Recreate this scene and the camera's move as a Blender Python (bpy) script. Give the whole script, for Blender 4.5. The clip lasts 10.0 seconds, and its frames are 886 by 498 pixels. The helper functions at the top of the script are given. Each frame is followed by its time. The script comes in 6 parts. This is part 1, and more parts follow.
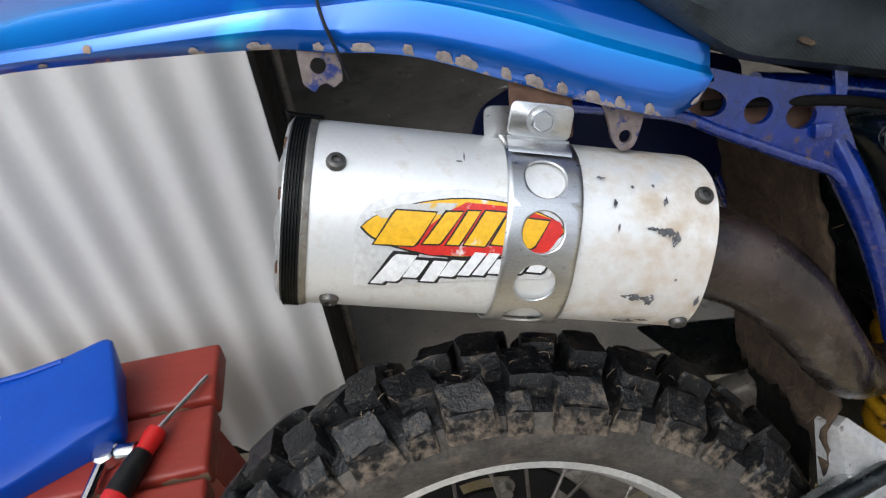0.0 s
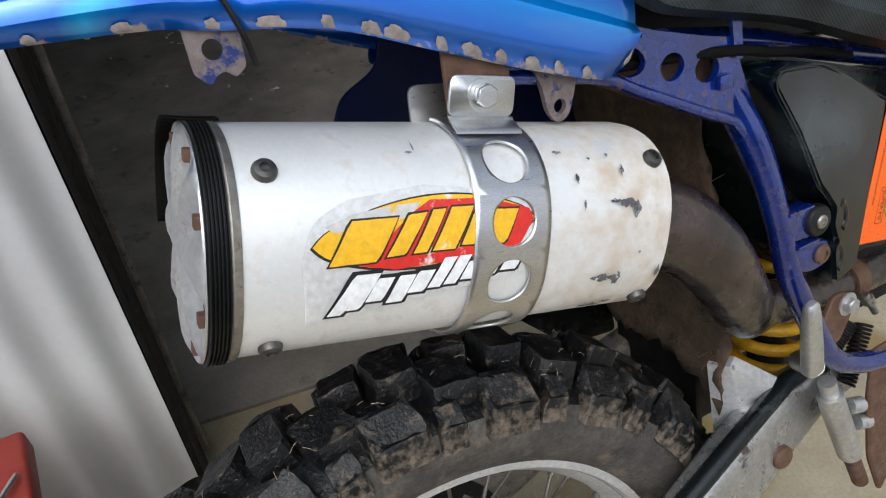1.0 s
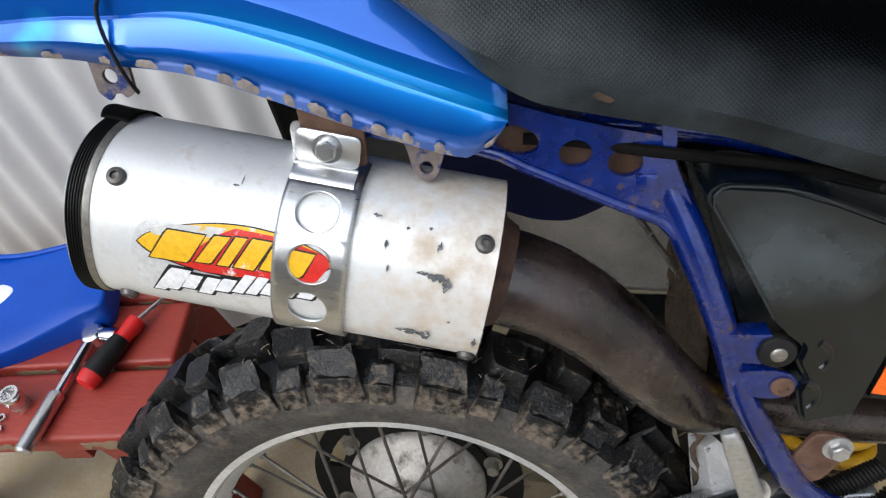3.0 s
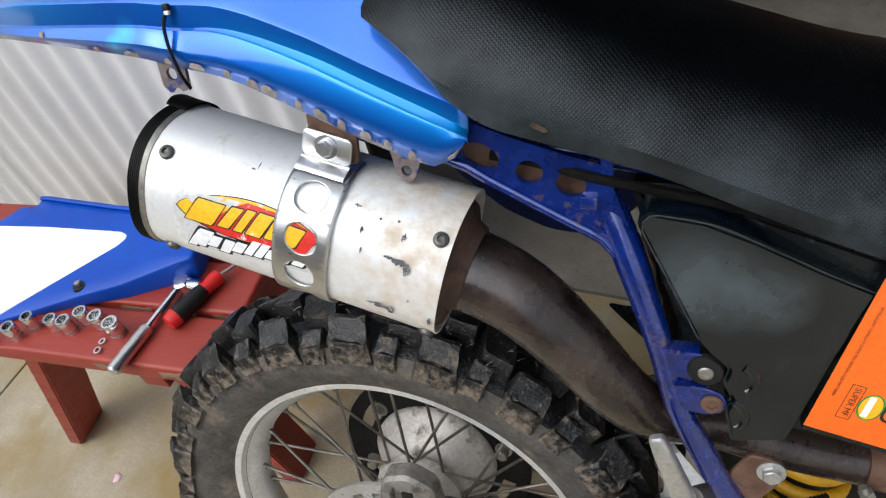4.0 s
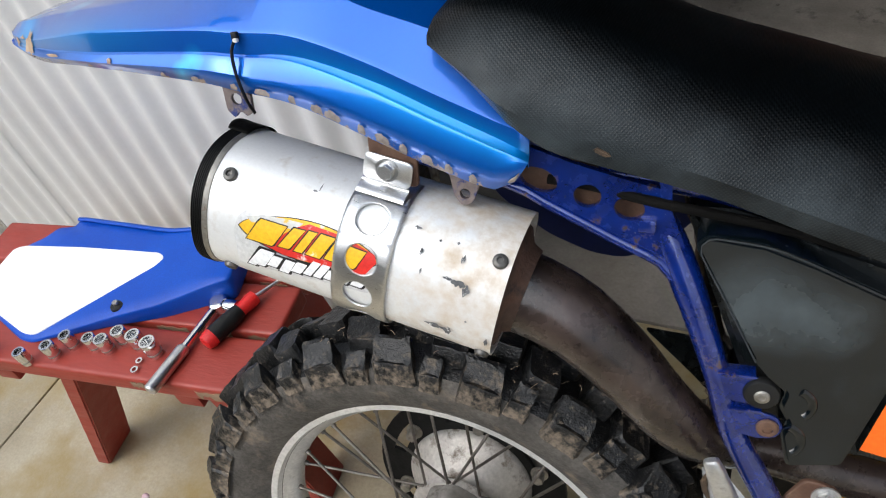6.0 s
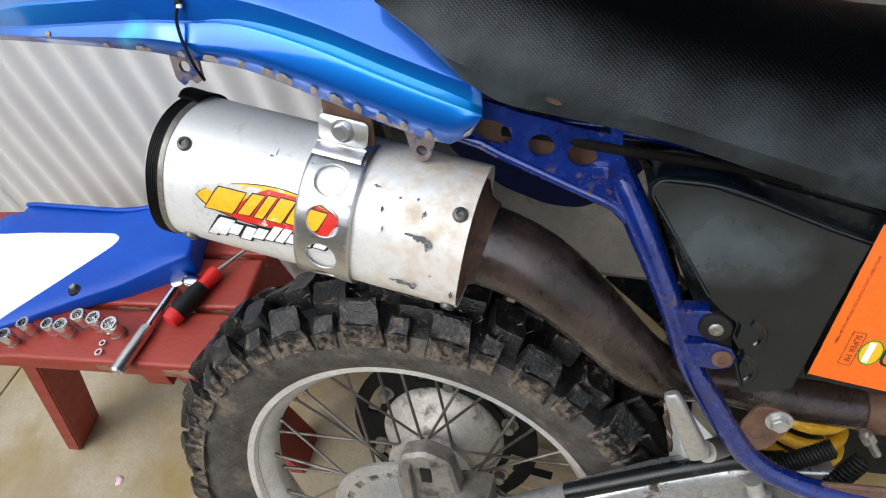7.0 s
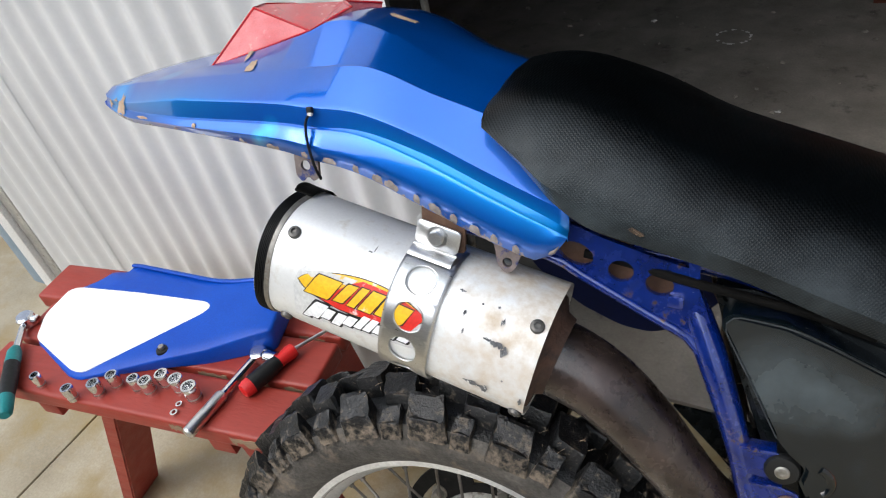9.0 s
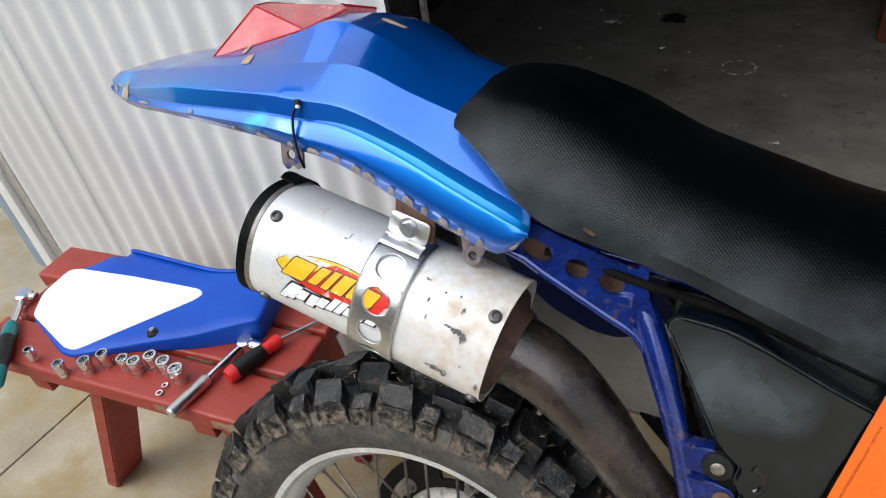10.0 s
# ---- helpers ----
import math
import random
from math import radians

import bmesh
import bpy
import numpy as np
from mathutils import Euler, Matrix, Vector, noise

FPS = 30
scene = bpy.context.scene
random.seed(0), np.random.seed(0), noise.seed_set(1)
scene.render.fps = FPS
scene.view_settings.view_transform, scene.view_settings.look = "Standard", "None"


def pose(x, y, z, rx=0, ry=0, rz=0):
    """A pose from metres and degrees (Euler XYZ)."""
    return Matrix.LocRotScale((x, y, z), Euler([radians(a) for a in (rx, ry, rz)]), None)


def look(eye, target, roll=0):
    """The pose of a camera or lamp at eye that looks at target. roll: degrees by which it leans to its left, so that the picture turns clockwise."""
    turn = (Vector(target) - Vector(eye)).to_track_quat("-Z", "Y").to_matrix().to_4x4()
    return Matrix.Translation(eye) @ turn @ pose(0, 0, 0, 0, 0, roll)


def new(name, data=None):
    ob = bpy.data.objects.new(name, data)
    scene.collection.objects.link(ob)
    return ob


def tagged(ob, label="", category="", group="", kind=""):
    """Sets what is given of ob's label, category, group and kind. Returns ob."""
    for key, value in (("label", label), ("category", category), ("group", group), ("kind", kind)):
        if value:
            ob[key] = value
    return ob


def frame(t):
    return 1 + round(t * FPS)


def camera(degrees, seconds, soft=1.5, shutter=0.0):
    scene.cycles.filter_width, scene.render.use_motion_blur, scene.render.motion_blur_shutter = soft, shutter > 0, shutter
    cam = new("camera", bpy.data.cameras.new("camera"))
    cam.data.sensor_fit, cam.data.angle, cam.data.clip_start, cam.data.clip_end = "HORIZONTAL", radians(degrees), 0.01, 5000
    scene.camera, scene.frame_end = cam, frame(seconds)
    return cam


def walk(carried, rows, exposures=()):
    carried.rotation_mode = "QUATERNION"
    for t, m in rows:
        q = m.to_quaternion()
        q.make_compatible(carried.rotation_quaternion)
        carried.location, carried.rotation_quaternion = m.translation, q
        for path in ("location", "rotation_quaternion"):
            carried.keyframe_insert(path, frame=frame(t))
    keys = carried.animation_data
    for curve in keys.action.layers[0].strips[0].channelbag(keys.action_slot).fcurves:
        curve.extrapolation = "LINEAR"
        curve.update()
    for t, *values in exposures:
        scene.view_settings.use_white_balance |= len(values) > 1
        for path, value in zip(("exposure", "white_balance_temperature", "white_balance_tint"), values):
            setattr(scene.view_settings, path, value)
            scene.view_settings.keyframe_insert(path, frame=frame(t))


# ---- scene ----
cam = camera(64.68, 10.0, soft=1.15, shutter=0.2)
PATH = [
    (0, (-0.043, -0.255, 1.111), (0.052, 1.271, -0.178), -7.6),
    (0.2, (-0.075, -0.213, 1.099), (0.202, 1.249, -0.238), -7.6),
    (0.3, (-0.086, -0.199, 1.088), (0.303, 1.223, -0.263), -5.7),
    (0.4, (-0.095, -0.189, 1.082), (0.415, 1.192, -0.272), -3.7),
    (0.5, (-0.102, -0.184, 1.077), (0.531, 1.173, -0.25), -1.2),
    (1, (-0.125, -0.172, 1.075), (0.584, 1.148, -0.25), -0.9),
    (1.5, (-0.093, -0.189, 1.091), (0.454, 1.179, -0.262), -2.0),
    (2, (0.039, -0.233, 1.129), (0.103, 1.303, -0.15), -6.1),
    (2.2, (0.096, -0.254, 1.145), (-0.092, 1.309, -0.089), -7.3),
    (2.3, (0.117, -0.253, 1.153), (-0.247, 1.267, -0.094), -10.9),
    (2.5, (0.135, -0.248, 1.158), (-0.392, 1.115, -0.208), -15.4),
    (2.6, (0.142, -0.24, 1.151), (-0.385, 1.08, -0.256), -15.7),
    (2.7, (0.149, -0.227, 1.15), (-0.286, 1.061, -0.317), -14.3),
    (2.8, (0.158, -0.214, 1.152), (-0.232, 1.065, -0.335), -15.1),
    (2.9, (0.161, -0.203, 1.154), (-0.155, 1.08, -0.347), -13.6),
    (3, (0.172, -0.198, 1.16), (-0.12, 1.066, -0.362), -12.5),
    (3.2, (0.1895, -0.1895, 1.1715), (-0.12, 1.036, -0.379), -12.7),
    (4.3, (0.307, -0.244, 1.204), (-0.377, 0.96, -0.239), -16.6),
    (4.5, (0.296, -0.241, 1.202), (-0.382, 0.973, -0.235), -16.6),
    (5, (0.283, -0.238, 1.207), (-0.372, 0.992, -0.228), -16.0),
    (5.5, (0.268, -0.244, 1.209), (-0.39, 0.996, -0.215), -16.0),
    (5.7, (0.265, -0.247, 1.211), (-0.409, 1.004, -0.196), -16.2),
    (6.8, (0.259, -0.259, 1.214), (-0.315, 0.948, -0.273), -16.6),
    (7, (0.265, -0.262, 1.213), (-0.288, 0.942, -0.286), -17.1),
    (7.5, (0.269, -0.26, 1.212), (-0.276, 0.959, -0.276), -17.7),
    (8, (0.268, -0.265, 1.21), (-0.301, 0.959, -0.266), -17.2),
    (8.5, (0.27, -0.263, 1.217), (-0.359, 0.992, -0.208), -17.4),
    (8.7, (0.27, -0.275, 1.223), (-0.415, 1.051, -0.109), -15.1),
    (9, (0.267, -0.285, 1.244), (-0.49, 1.068, -0.02), -13.5),
    (9.5, (0.277, -0.302, 1.246), (-0.494, 1.07, 0.012), -10.8),
    (10, (0.311, -0.31, 1.246), (-0.466, 1.063, 0.017), -10.1),
]
walk(cam, [(t, look(eye, target, roll)) for t, eye, target, roll in PATH],
     exposures=[(0, 0.14, 6150, 9), (1.7, 0.18, 6150, 9), (2.2, 0.24, 6150, 9), (3.1, 0.24, 6150, 9), (4.4, 0.36, 6250, 9), (10, 0.4, 6250, 9)])

# ---- light ----
world = bpy.data.worlds.new("overcast_sky")
scene.world = world
world.use_nodes = True
wn = world.node_tree.nodes
sky = wn.new("ShaderNodeTexSky")
sky.sky_type, sky.sun_disc = "NISHITA", False
sky.sun_elevation, sky.sun_rotation = radians(52), radians(213)
sky.air_density, sky.dust_density, sky.ozone_density = 1.0, 5.0, 1.0
soften = wn.new("ShaderNodeHueSaturation")
soften.inputs["Saturation"].default_value = 0.6
world.node_tree.links.new(sky.outputs[0], soften.inputs["Color"])
world.node_tree.links.new(soften.outputs[0], wn["Background"].inputs[0])
wn["Background"].inputs[1].default_value = 0.15
sun = new("sun", bpy.data.lights.new("sun", "SUN"))
sun.data.energy, sun.data.angle, sun.data.color = 1.1, radians(90), (0.855, 0.985, 1.045)
sun.matrix_world = look((-1.7, -2.6, 4.0), (0, 0, 0))



# ---- materials ----
def material(name, a, b, scale=12.0, rough=(0.4, 0.6), metal=0.0, bump=0.0, grain=300.0, dirt=None, dirt_scale=18.0, dirt_at=(0.55, 0.68),
             coat=0.0, coat_ior=1.5, spec=0.5, stretch=(1, 1, 1), wear=None, per_object=False, dirt_rough=0.9, detail=6.0, tone=0.3, wear_at=(1.02, 1.07), wear_scale=70.0, swell=0.0, spots=(), spot_colour=(0.2, 0.22, 0.23), coat_rough=0.05, gleam=None):
    """Two tones blended by a coarse noise, a fine grain in tone, gloss and relief, and stains with an outline of their
    own.
    wear: a colour that shows through where the mesh's 'wear' value and a noise say so; a second mesh value paints in a
    highlight colour; spots: soft patches of spot_colour at set places."""
    m = bpy.data.materials.new(name)
    m.use_nodes = True
    n, link = m.node_tree.nodes, m.node_tree.links.new
    p = n["Principled BSDF"]
    tc = n.new("ShaderNodeTexCoord")
    mp = n.new("ShaderNodeMapping")
    mp.inputs["Scale"].default_value = stretch
    link(tc.outputs["Object"], mp.inputs["Vector"])
    where = mp.outputs[0]
    if per_object:
        info = n.new("ShaderNodeObjectInfo")
        mul = n.new("ShaderNodeVectorMath")
        mul.operation = "SCALE"
        mul.inputs[0].default_value = (7.3, 5.1, 3.7)
        link(info.outputs["Random"], mul.inputs["Scale"])
        add = n.new("ShaderNodeVectorMath")
        link(where, add.inputs[0])
        link(mul.outputs[0], add.inputs[1])
        where = add.outputs[0]

    def cloud(s, det=detail, r=0.6):
        t = n.new("ShaderNodeTexNoise")
        t.inputs["Scale"].default_value, t.inputs["Detail"].default_value, t.inputs["Roughness"].default_value = s, det, r
        link(where, t.inputs["Vector"])
        return t.outputs["Fac"]

    def ramp(fac, lo, hi):
        t = n.new("ShaderNodeMapRange")
        t.inputs["From Min"].default_value, t.inputs["From Max"].default_value = lo, hi
        link(fac, t.inputs["Value"])
        return t.outputs[0]

    def mix(fac, c1, c2, how="MIX"):
        t = n.new("ShaderNodeMix")
        t.data_type, t.blend_type = "RGBA", how
        for sock, v in ((t.inputs["Factor"], fac), (t.inputs["A"], c1), (t.inputs["B"], c2)):
            if hasattr(v, "is_output"):
                link(v, sock)
            else:
                sock.default_value = v if isinstance(v, float) else (*v, 1)
        return t.outputs["Result"]

    big, fine = cloud(scale), cloud(grain, 3.0)
    col = mix(ramp(big, 0.32, 0.68), a, b)
    col = mix(tone, col, mix(ramp(fine, 0.3, 0.7), (0.55, 0.55, 0.55), (1.35, 1.35, 1.35)), "MULTIPLY") if grain else col
    t = n.new("ShaderNodeMapRange")
    t.inputs["From Min"].default_value, t.inputs["From Max"].default_value = 0.3, 0.7
    t.inputs["To Min"].default_value, t.inputs["To Max"].default_value = rough
    link(cloud(scale * 3.1), t.inputs["Value"])
    gloss, met = t.outputs[0], metal

    def lay(mask, colour, r, keep=False):
        nonlocal col, gloss, met
        col = mix(mask, col, colour)
        g = n.new("ShaderNodeMix")
        link(mask, g.inputs[0])
        link(gloss, g.inputs[2])
        g.inputs[3].default_value = r
        gloss = g.outputs[0]
        if metal and not keep:
            k = n.new("ShaderNodeMix")
            link(mask, k.inputs[0])
            if hasattr(met, "is_output"):
                link(met, k.inputs[2])
            else:
                k.inputs[2].default_value = met
            k.inputs[3].default_value = 0.0
            met = k.outputs[0]

    if gleam:
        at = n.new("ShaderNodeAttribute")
        at.attribute_name = "gleam"
        lay(ramp(at.outputs["Fac"], 0.0, 1.0), gleam, rough[0], True)
    if dirt:
        lay(ramp(cloud(dirt_scale, 8.0 if detail > 4 else 2.0, 0.68), *dirt_at), dirt, dirt_rough)
    if wear:
        at = n.new("ShaderNodeAttribute")
        at.attribute_name = "wear"
        s = n.new("ShaderNodeMath")
        s.operation = "ADD"
        link(at.outputs["Fac"], s.inputs[0])
        link(cloud(wear_scale, 6.0), s.inputs[1])
        lay(ramp(s.outputs[0], *wear_at), wear, 0.85)
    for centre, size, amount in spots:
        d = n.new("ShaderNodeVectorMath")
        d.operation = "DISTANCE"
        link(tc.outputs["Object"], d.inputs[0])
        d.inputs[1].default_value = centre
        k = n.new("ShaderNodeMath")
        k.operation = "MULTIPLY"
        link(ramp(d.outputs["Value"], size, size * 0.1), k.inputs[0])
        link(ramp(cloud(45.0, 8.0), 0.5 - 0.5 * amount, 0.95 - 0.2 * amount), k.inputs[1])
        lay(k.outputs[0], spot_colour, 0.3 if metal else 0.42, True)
    link(col, p.inputs["Base Color"])
    link(gloss, p.inputs["Roughness"])
    if hasattr(met, "is_output"):
        link(met, p.inputs["Metallic"])
    else:
        p.inputs["Metallic"].default_value = met
    p.inputs["Coat Weight"].default_value, p.inputs["Coat Roughness"].default_value = coat, coat_rough
    p.inputs["Coat IOR"].default_value = coat_ior
    p.inputs["Specular IOR Level"].default_value = spec
    if bump:
        bp = n.new("ShaderNodeBump")
        bp.inputs["Strength"].default_value, bp.inputs["Distance"].default_value = bump, 0.002
        link(fine if grain else big, bp.inputs["Height"])
        link(bp.outputs[0], p.inputs["Normal"])
        if swell:
            wide = n.new("ShaderNodeBump")
            wide.inputs["Strength"].default_value, wide.inputs["Distance"].default_value = swell, 0.02
            link(big, wide.inputs["Height"])
            link(wide.outputs[0], bp.inputs["Normal"])
    return m


RUST, MUD, DUST = (0.16, 0.07, 0.035), (0.2, 0.135, 0.085), (0.38, 0.33, 0.27)
# the crease's cyan sky highlight is painted in; spots lay further cyan patches
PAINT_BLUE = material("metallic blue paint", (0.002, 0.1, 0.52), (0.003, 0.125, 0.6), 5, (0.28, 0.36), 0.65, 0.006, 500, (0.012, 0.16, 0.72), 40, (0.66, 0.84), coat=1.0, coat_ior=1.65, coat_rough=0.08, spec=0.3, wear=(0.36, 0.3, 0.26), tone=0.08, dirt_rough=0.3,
                      gleam=(0.006, 0.36, 0.9), spots=(((-0.107, -0.13, 0.982), 0.013, 1.2), ((-0.118, -0.13, 0.972), 0.011, 1.2), ((-0.262, -0.065, 1.008), 0.02, 1.3), ((-0.34, -0.065, 0.995), 0.03, 1.2)), spot_colour=(0.015, 0.42, 0.9))
FRAME_BLUE = material("chipped blue frame paint", (0.0014, 0.011, 0.12), (0.003, 0.025, 0.22), 26, (0.16, 0.34), 0.3, 0.22, 120, (0.07, 0.036, 0.022), 55, (0.615, 0.665), coat=1.0, coat_ior=1.65, coat_rough=0.06, tone=0.4, wear=(0.3, 0.28, 0.27), wear_at=(0.71, 0.74), wear_scale=210.0)
RUSTY = material("rusty painted steel", (0.085, 0.04, 0.024), (0.15, 0.085, 0.055), 60, (0.6, 0.85), 0.2, 0.3, 250, (0.025, 0.03, 0.08), 55, (0.6, 0.66))
# the side cover's blue again, with the shade inside put into the colour
SHADED_BLUE = material("blue plastic darkened for shade", (0.0015, 0.005, 0.04), (0.002, 0.008, 0.06), 9, (0.35, 0.5), 0, 0.05, 300, DUST, 90, (0.74, 0.82), spec=0.3)
PANEL_BLUE = material("blue moulded plastic", (0.002, 0.052, 0.37), (0.003, 0.068, 0.44), 9, (0.32, 0.44), 0, 0.02, 400, DUST, 160, (0.76, 0.82), spec=0.28)
WHITE = material("white vinyl", (0.82, 0.82, 0.83), (0.86, 0.86, 0.86), 5, (0.35, 0.5), 0, 0.0, 300)
CAN = material("satin aluminium sleeve", (0.775, 0.78, 0.775), (0.835, 0.84, 0.83), 9, (0.34, 0.46), 0.4, 0.006, 400, (0.56, 0.48, 0.39), 17, (0.64, 0.95), dirt_rough=0.55, tone=0.07, wear=(0.5, 0.41, 0.31), wear_at=(0.88, 1.3))
ALU = material("cast aluminium", (0.48, 0.48, 0.475), (0.63, 0.625, 0.61), 22, (0.32, 0.55), 0.8, 0.15, 220, (0.2, 0.15, 0.1), 45, (0.58, 0.7))
RIM_ALU = material("weathered aluminium rim", (0.64, 0.63, 0.61), (0.78, 0.77, 0.75), 25, (0.4, 0.58), 0.55, 0.1, 250, (0.3, 0.27, 0.22), 60, (0.64, 0.78))
STEEL = material("brushed stainless steel", (0.62, 0.62, 0.62), (0.7, 0.7, 0.7), 30, (0.26, 0.4), 1.0, 0.03, 500, stretch=(1, 1, 6))
CHROME = material("chromed steel", (0.7, 0.7, 0.71), (0.78, 0.78, 0.78), 30, (0.08, 0.2), 1.0, 0.0, 300)
BOLT = material("dull zinc bolt", (0.3, 0.28, 0.25), (0.42, 0.4, 0.36), 90, (0.35, 0.6), 0.9, 0.1, 300, RUST, 120, (0.6, 0.7))
RUBBER = material("muddy black tyre rubber", (0.003, 0.0032, 0.0036), (0.009, 0.009, 0.0095), 30, (0.28, 0.5), 0, 0.8, 260, (0.15, 0.13, 0.108), 230, (0.6, 0.72), spec=0.42, per_object=True, wear=(0.17, 0.135, 0.1), wear_at=(0.82, 1.08), wear_scale=130.0)
SIDEWALL = material("dusty tyre sidewall", (0.046, 0.042, 0.038), (0.11, 0.1, 0.088), 24, (0.55, 0.8), 0, 0.7, 200, (0.22, 0.172, 0.128), 20, (0.55, 0.74), spec=0.3, tone=0.6)
BLACK_RUBBER = material("black rubber", (0.004, 0.004, 0.004), (0.009, 0.009, 0.009), 40, (0.4, 0.6), 0, 0.1, 300, spec=0.35)
BLACK_PLASTIC = material("scuffed black plastic", (0.004, 0.0055, 0.0062), (0.008, 0.0105, 0.0115), 9, (0.2, 0.34), 0, 0.012, 320, (0.06, 0.07, 0.075), 30, (0.56, 0.8), dirt_rough=0.4, spec=0.35)
BLACK_STEEL = material("matt black steel", (0.005, 0.005, 0.005), (0.011, 0.0105, 0.01), 30, (0.5, 0.7), 0.2, 0.2, 220, (0.05, 0.036, 0.026), 70, (0.62, 0.72), spec=0.3)
PIPE = material("heat browned steel pipe", (0.01, 0.0072, 0.0066), (0.062, 0.043, 0.037), 21, (0.18, 0.38), 0.3, 0.1, 260, (0.1, 0.083, 0.073), 18, (0.6, 0.78), dirt_rough=0.26, tone=0.35, coat=0.4, coat_rough=0.14)
# the guard's shadowed inside is put into this near-black colour
SHADED_STEEL = material("steel blackened for shade", (0.0025, 0.0024, 0.0023), (0.006, 0.0056, 0.005), 40, (0.55, 0.75), 0, 0.15, 220, (0.02, 0.016, 0.013), 60, (0.64, 0.74), spec=0.06)
PIPE_RUST = material("dark rusted weld steel", (0.045, 0.027, 0.02), (0.09, 0.045, 0.03), 50, (0.6, 0.85), 0.2, 0.4, 250, (0.02, 0.014, 0.012), 45, (0.55, 0.66))
YELLOW = material("yellow spring paint", (0.62, 0.33, 0.01), (0.75, 0.42, 0.02), 30, (0.35, 0.5), 0, 0.1, 200, MUD, 50, (0.64, 0.72))
ORANGE = material("orange label", (0.9, 0.13, 0.008), (0.95, 0.15, 0.01), 6, (0.4, 0.5), 0, 0.0, 300)
MUDDY = material("caked mud", (0.04, 0.025, 0.015), (0.1, 0.066, 0.04), 45, (0.85, 1.0), 0, 1.0, 160, (0.02, 0.014, 0.01), 60, (0.55, 0.68))
RED_WOOD = material("red painted timber", (0.24, 0.026, 0.016), (0.3, 0.034, 0.021), 12, (0.4, 0.6), 0, 0.25, 160, (0.33, 0.1, 0.07), 40, (0.7, 0.8), tone=0.2, stretch=(0.25, 1, 1), per_object=True)
BOARD = material("pale dusty board", (0.32, 0.24, 0.15), (0.42, 0.33, 0.22), 14, (0.6, 0.85), 0, 0.3, 160, (0.12, 0.08, 0.05), 30, (0.6, 0.72), stretch=(0.4, 1, 1))
RAW_WOOD = material("weathered sawn timber", (0.2, 0.13, 0.08), (0.32, 0.22, 0.14), 14, (0.7, 0.9), 0, 0.4, 160, stretch=(0.3, 1, 1), per_object=True)
SHEET = material("pale painted corrugated steel", (0.585, 0.588, 0.585), (0.65, 0.652, 0.645), 3, (0.35, 0.5), 0, 0.02, 90, (0.43, 0.41, 0.375), 9, (0.66, 0.9), dirt_rough=0.7, tone=0.05)
TRIM_WHITE = material("white painted trim", (0.7, 0.7, 0.69), (0.78, 0.78, 0.77), 8, (0.4, 0.55), 0, 0.05, 200, (0.3, 0.3, 0.3), 20, (0.68, 0.8))
POST_BLUE = material("faded blue grey paint", (0.2, 0.27, 0.33), (0.27, 0.34, 0.4), 12, (0.6, 0.8), 0, 0.1, 200)
CONCRETE = material("stained concrete", (0.27, 0.225, 0.15), (0.47, 0.41, 0.3), 2.6, (0.3, 0.85), 0, 0.35, 160, (0.29, 0.215, 0.095), 3.4, (0.45, 0.6), detail=12, dirt_rough=0.3, tone=0.28)
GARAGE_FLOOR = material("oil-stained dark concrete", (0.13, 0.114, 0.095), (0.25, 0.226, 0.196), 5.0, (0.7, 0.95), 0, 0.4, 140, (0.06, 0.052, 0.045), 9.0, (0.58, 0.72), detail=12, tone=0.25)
# the unlit garage's gloom is put into this near-black colour
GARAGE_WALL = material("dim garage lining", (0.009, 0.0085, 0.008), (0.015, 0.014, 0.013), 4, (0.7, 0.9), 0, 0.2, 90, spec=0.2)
CABINET = material("brown stained cabinet", (0.13, 0.036, 0.017), (0.18, 0.052, 0.024), 7, (0.4, 0.6), 0, 0.1, 120, stretch=(1, 1, 0.2))
# the side facets' prismatic reflection is painted in as pink; the top stays redder
LENS_PINK = material("red lens with pink reflection painted in", (0.5, 0.055, 0.06), (0.66, 0.2, 0.19), 18, (0.12, 0.3), 0, 0.25, 700, (0.5, 0.05, 0.05), 26, (0.55, 0.8), coat=0.6, dirt_rough=0.2)
LENS_DULL = material("red lens top", (0.4, 0.02, 0.025), (0.5, 0.05, 0.05), 25, (0.15, 0.3), 0, 0.05, 500, (0.66, 0.03, 0.03), 22, (0.56, 0.72), coat=0.5, dirt_rough=0.2)
SPOKE = material("tarnished steel spoke", (0.13, 0.115, 0.1), (0.22, 0.2, 0.18), 60, (0.35, 0.55), 0.8, 0.1, 300)
GRIMY = material("grimy cast aluminium", (0.16, 0.145, 0.125), (0.28, 0.26, 0.235), 30, (0.5, 0.7), 0.5, 0.3, 220, (0.06, 0.045, 0.032), 45, (0.52, 0.66))
RED_LENS = material("red acrylic lens", (0.36, 0.008, 0.012), (0.45, 0.014, 0.018), 30, (0.1, 0.22), 0, 0.0, 300, tone=0.05)
RED_GRIP = material("red plastic", (0.55, 0.012, 0.012), (0.62, 0.02, 0.018), 30, (0.35, 0.5), 0, 0.0, 300)
TEAL = material("teal plastic", (0.0, 0.16, 0.17), (0.0, 0.2, 0.21), 30, (0.35, 0.5), 0, 0.0, 300)
INK_BLACK = material("black print", (0.012, 0.012, 0.012), (0.016, 0.016, 0.016), 30, (0.4, 0.5), 0, 0.0, 300)
DECAL_YELLOW = material("yellow decal", (0.8, 0.42, 0.01), (0.85, 0.5, 0.02), 30, (0.4, 0.5), 0, 0.0, 300, (0.72, 0.7, 0.66), 30, (0.62, 0.68))
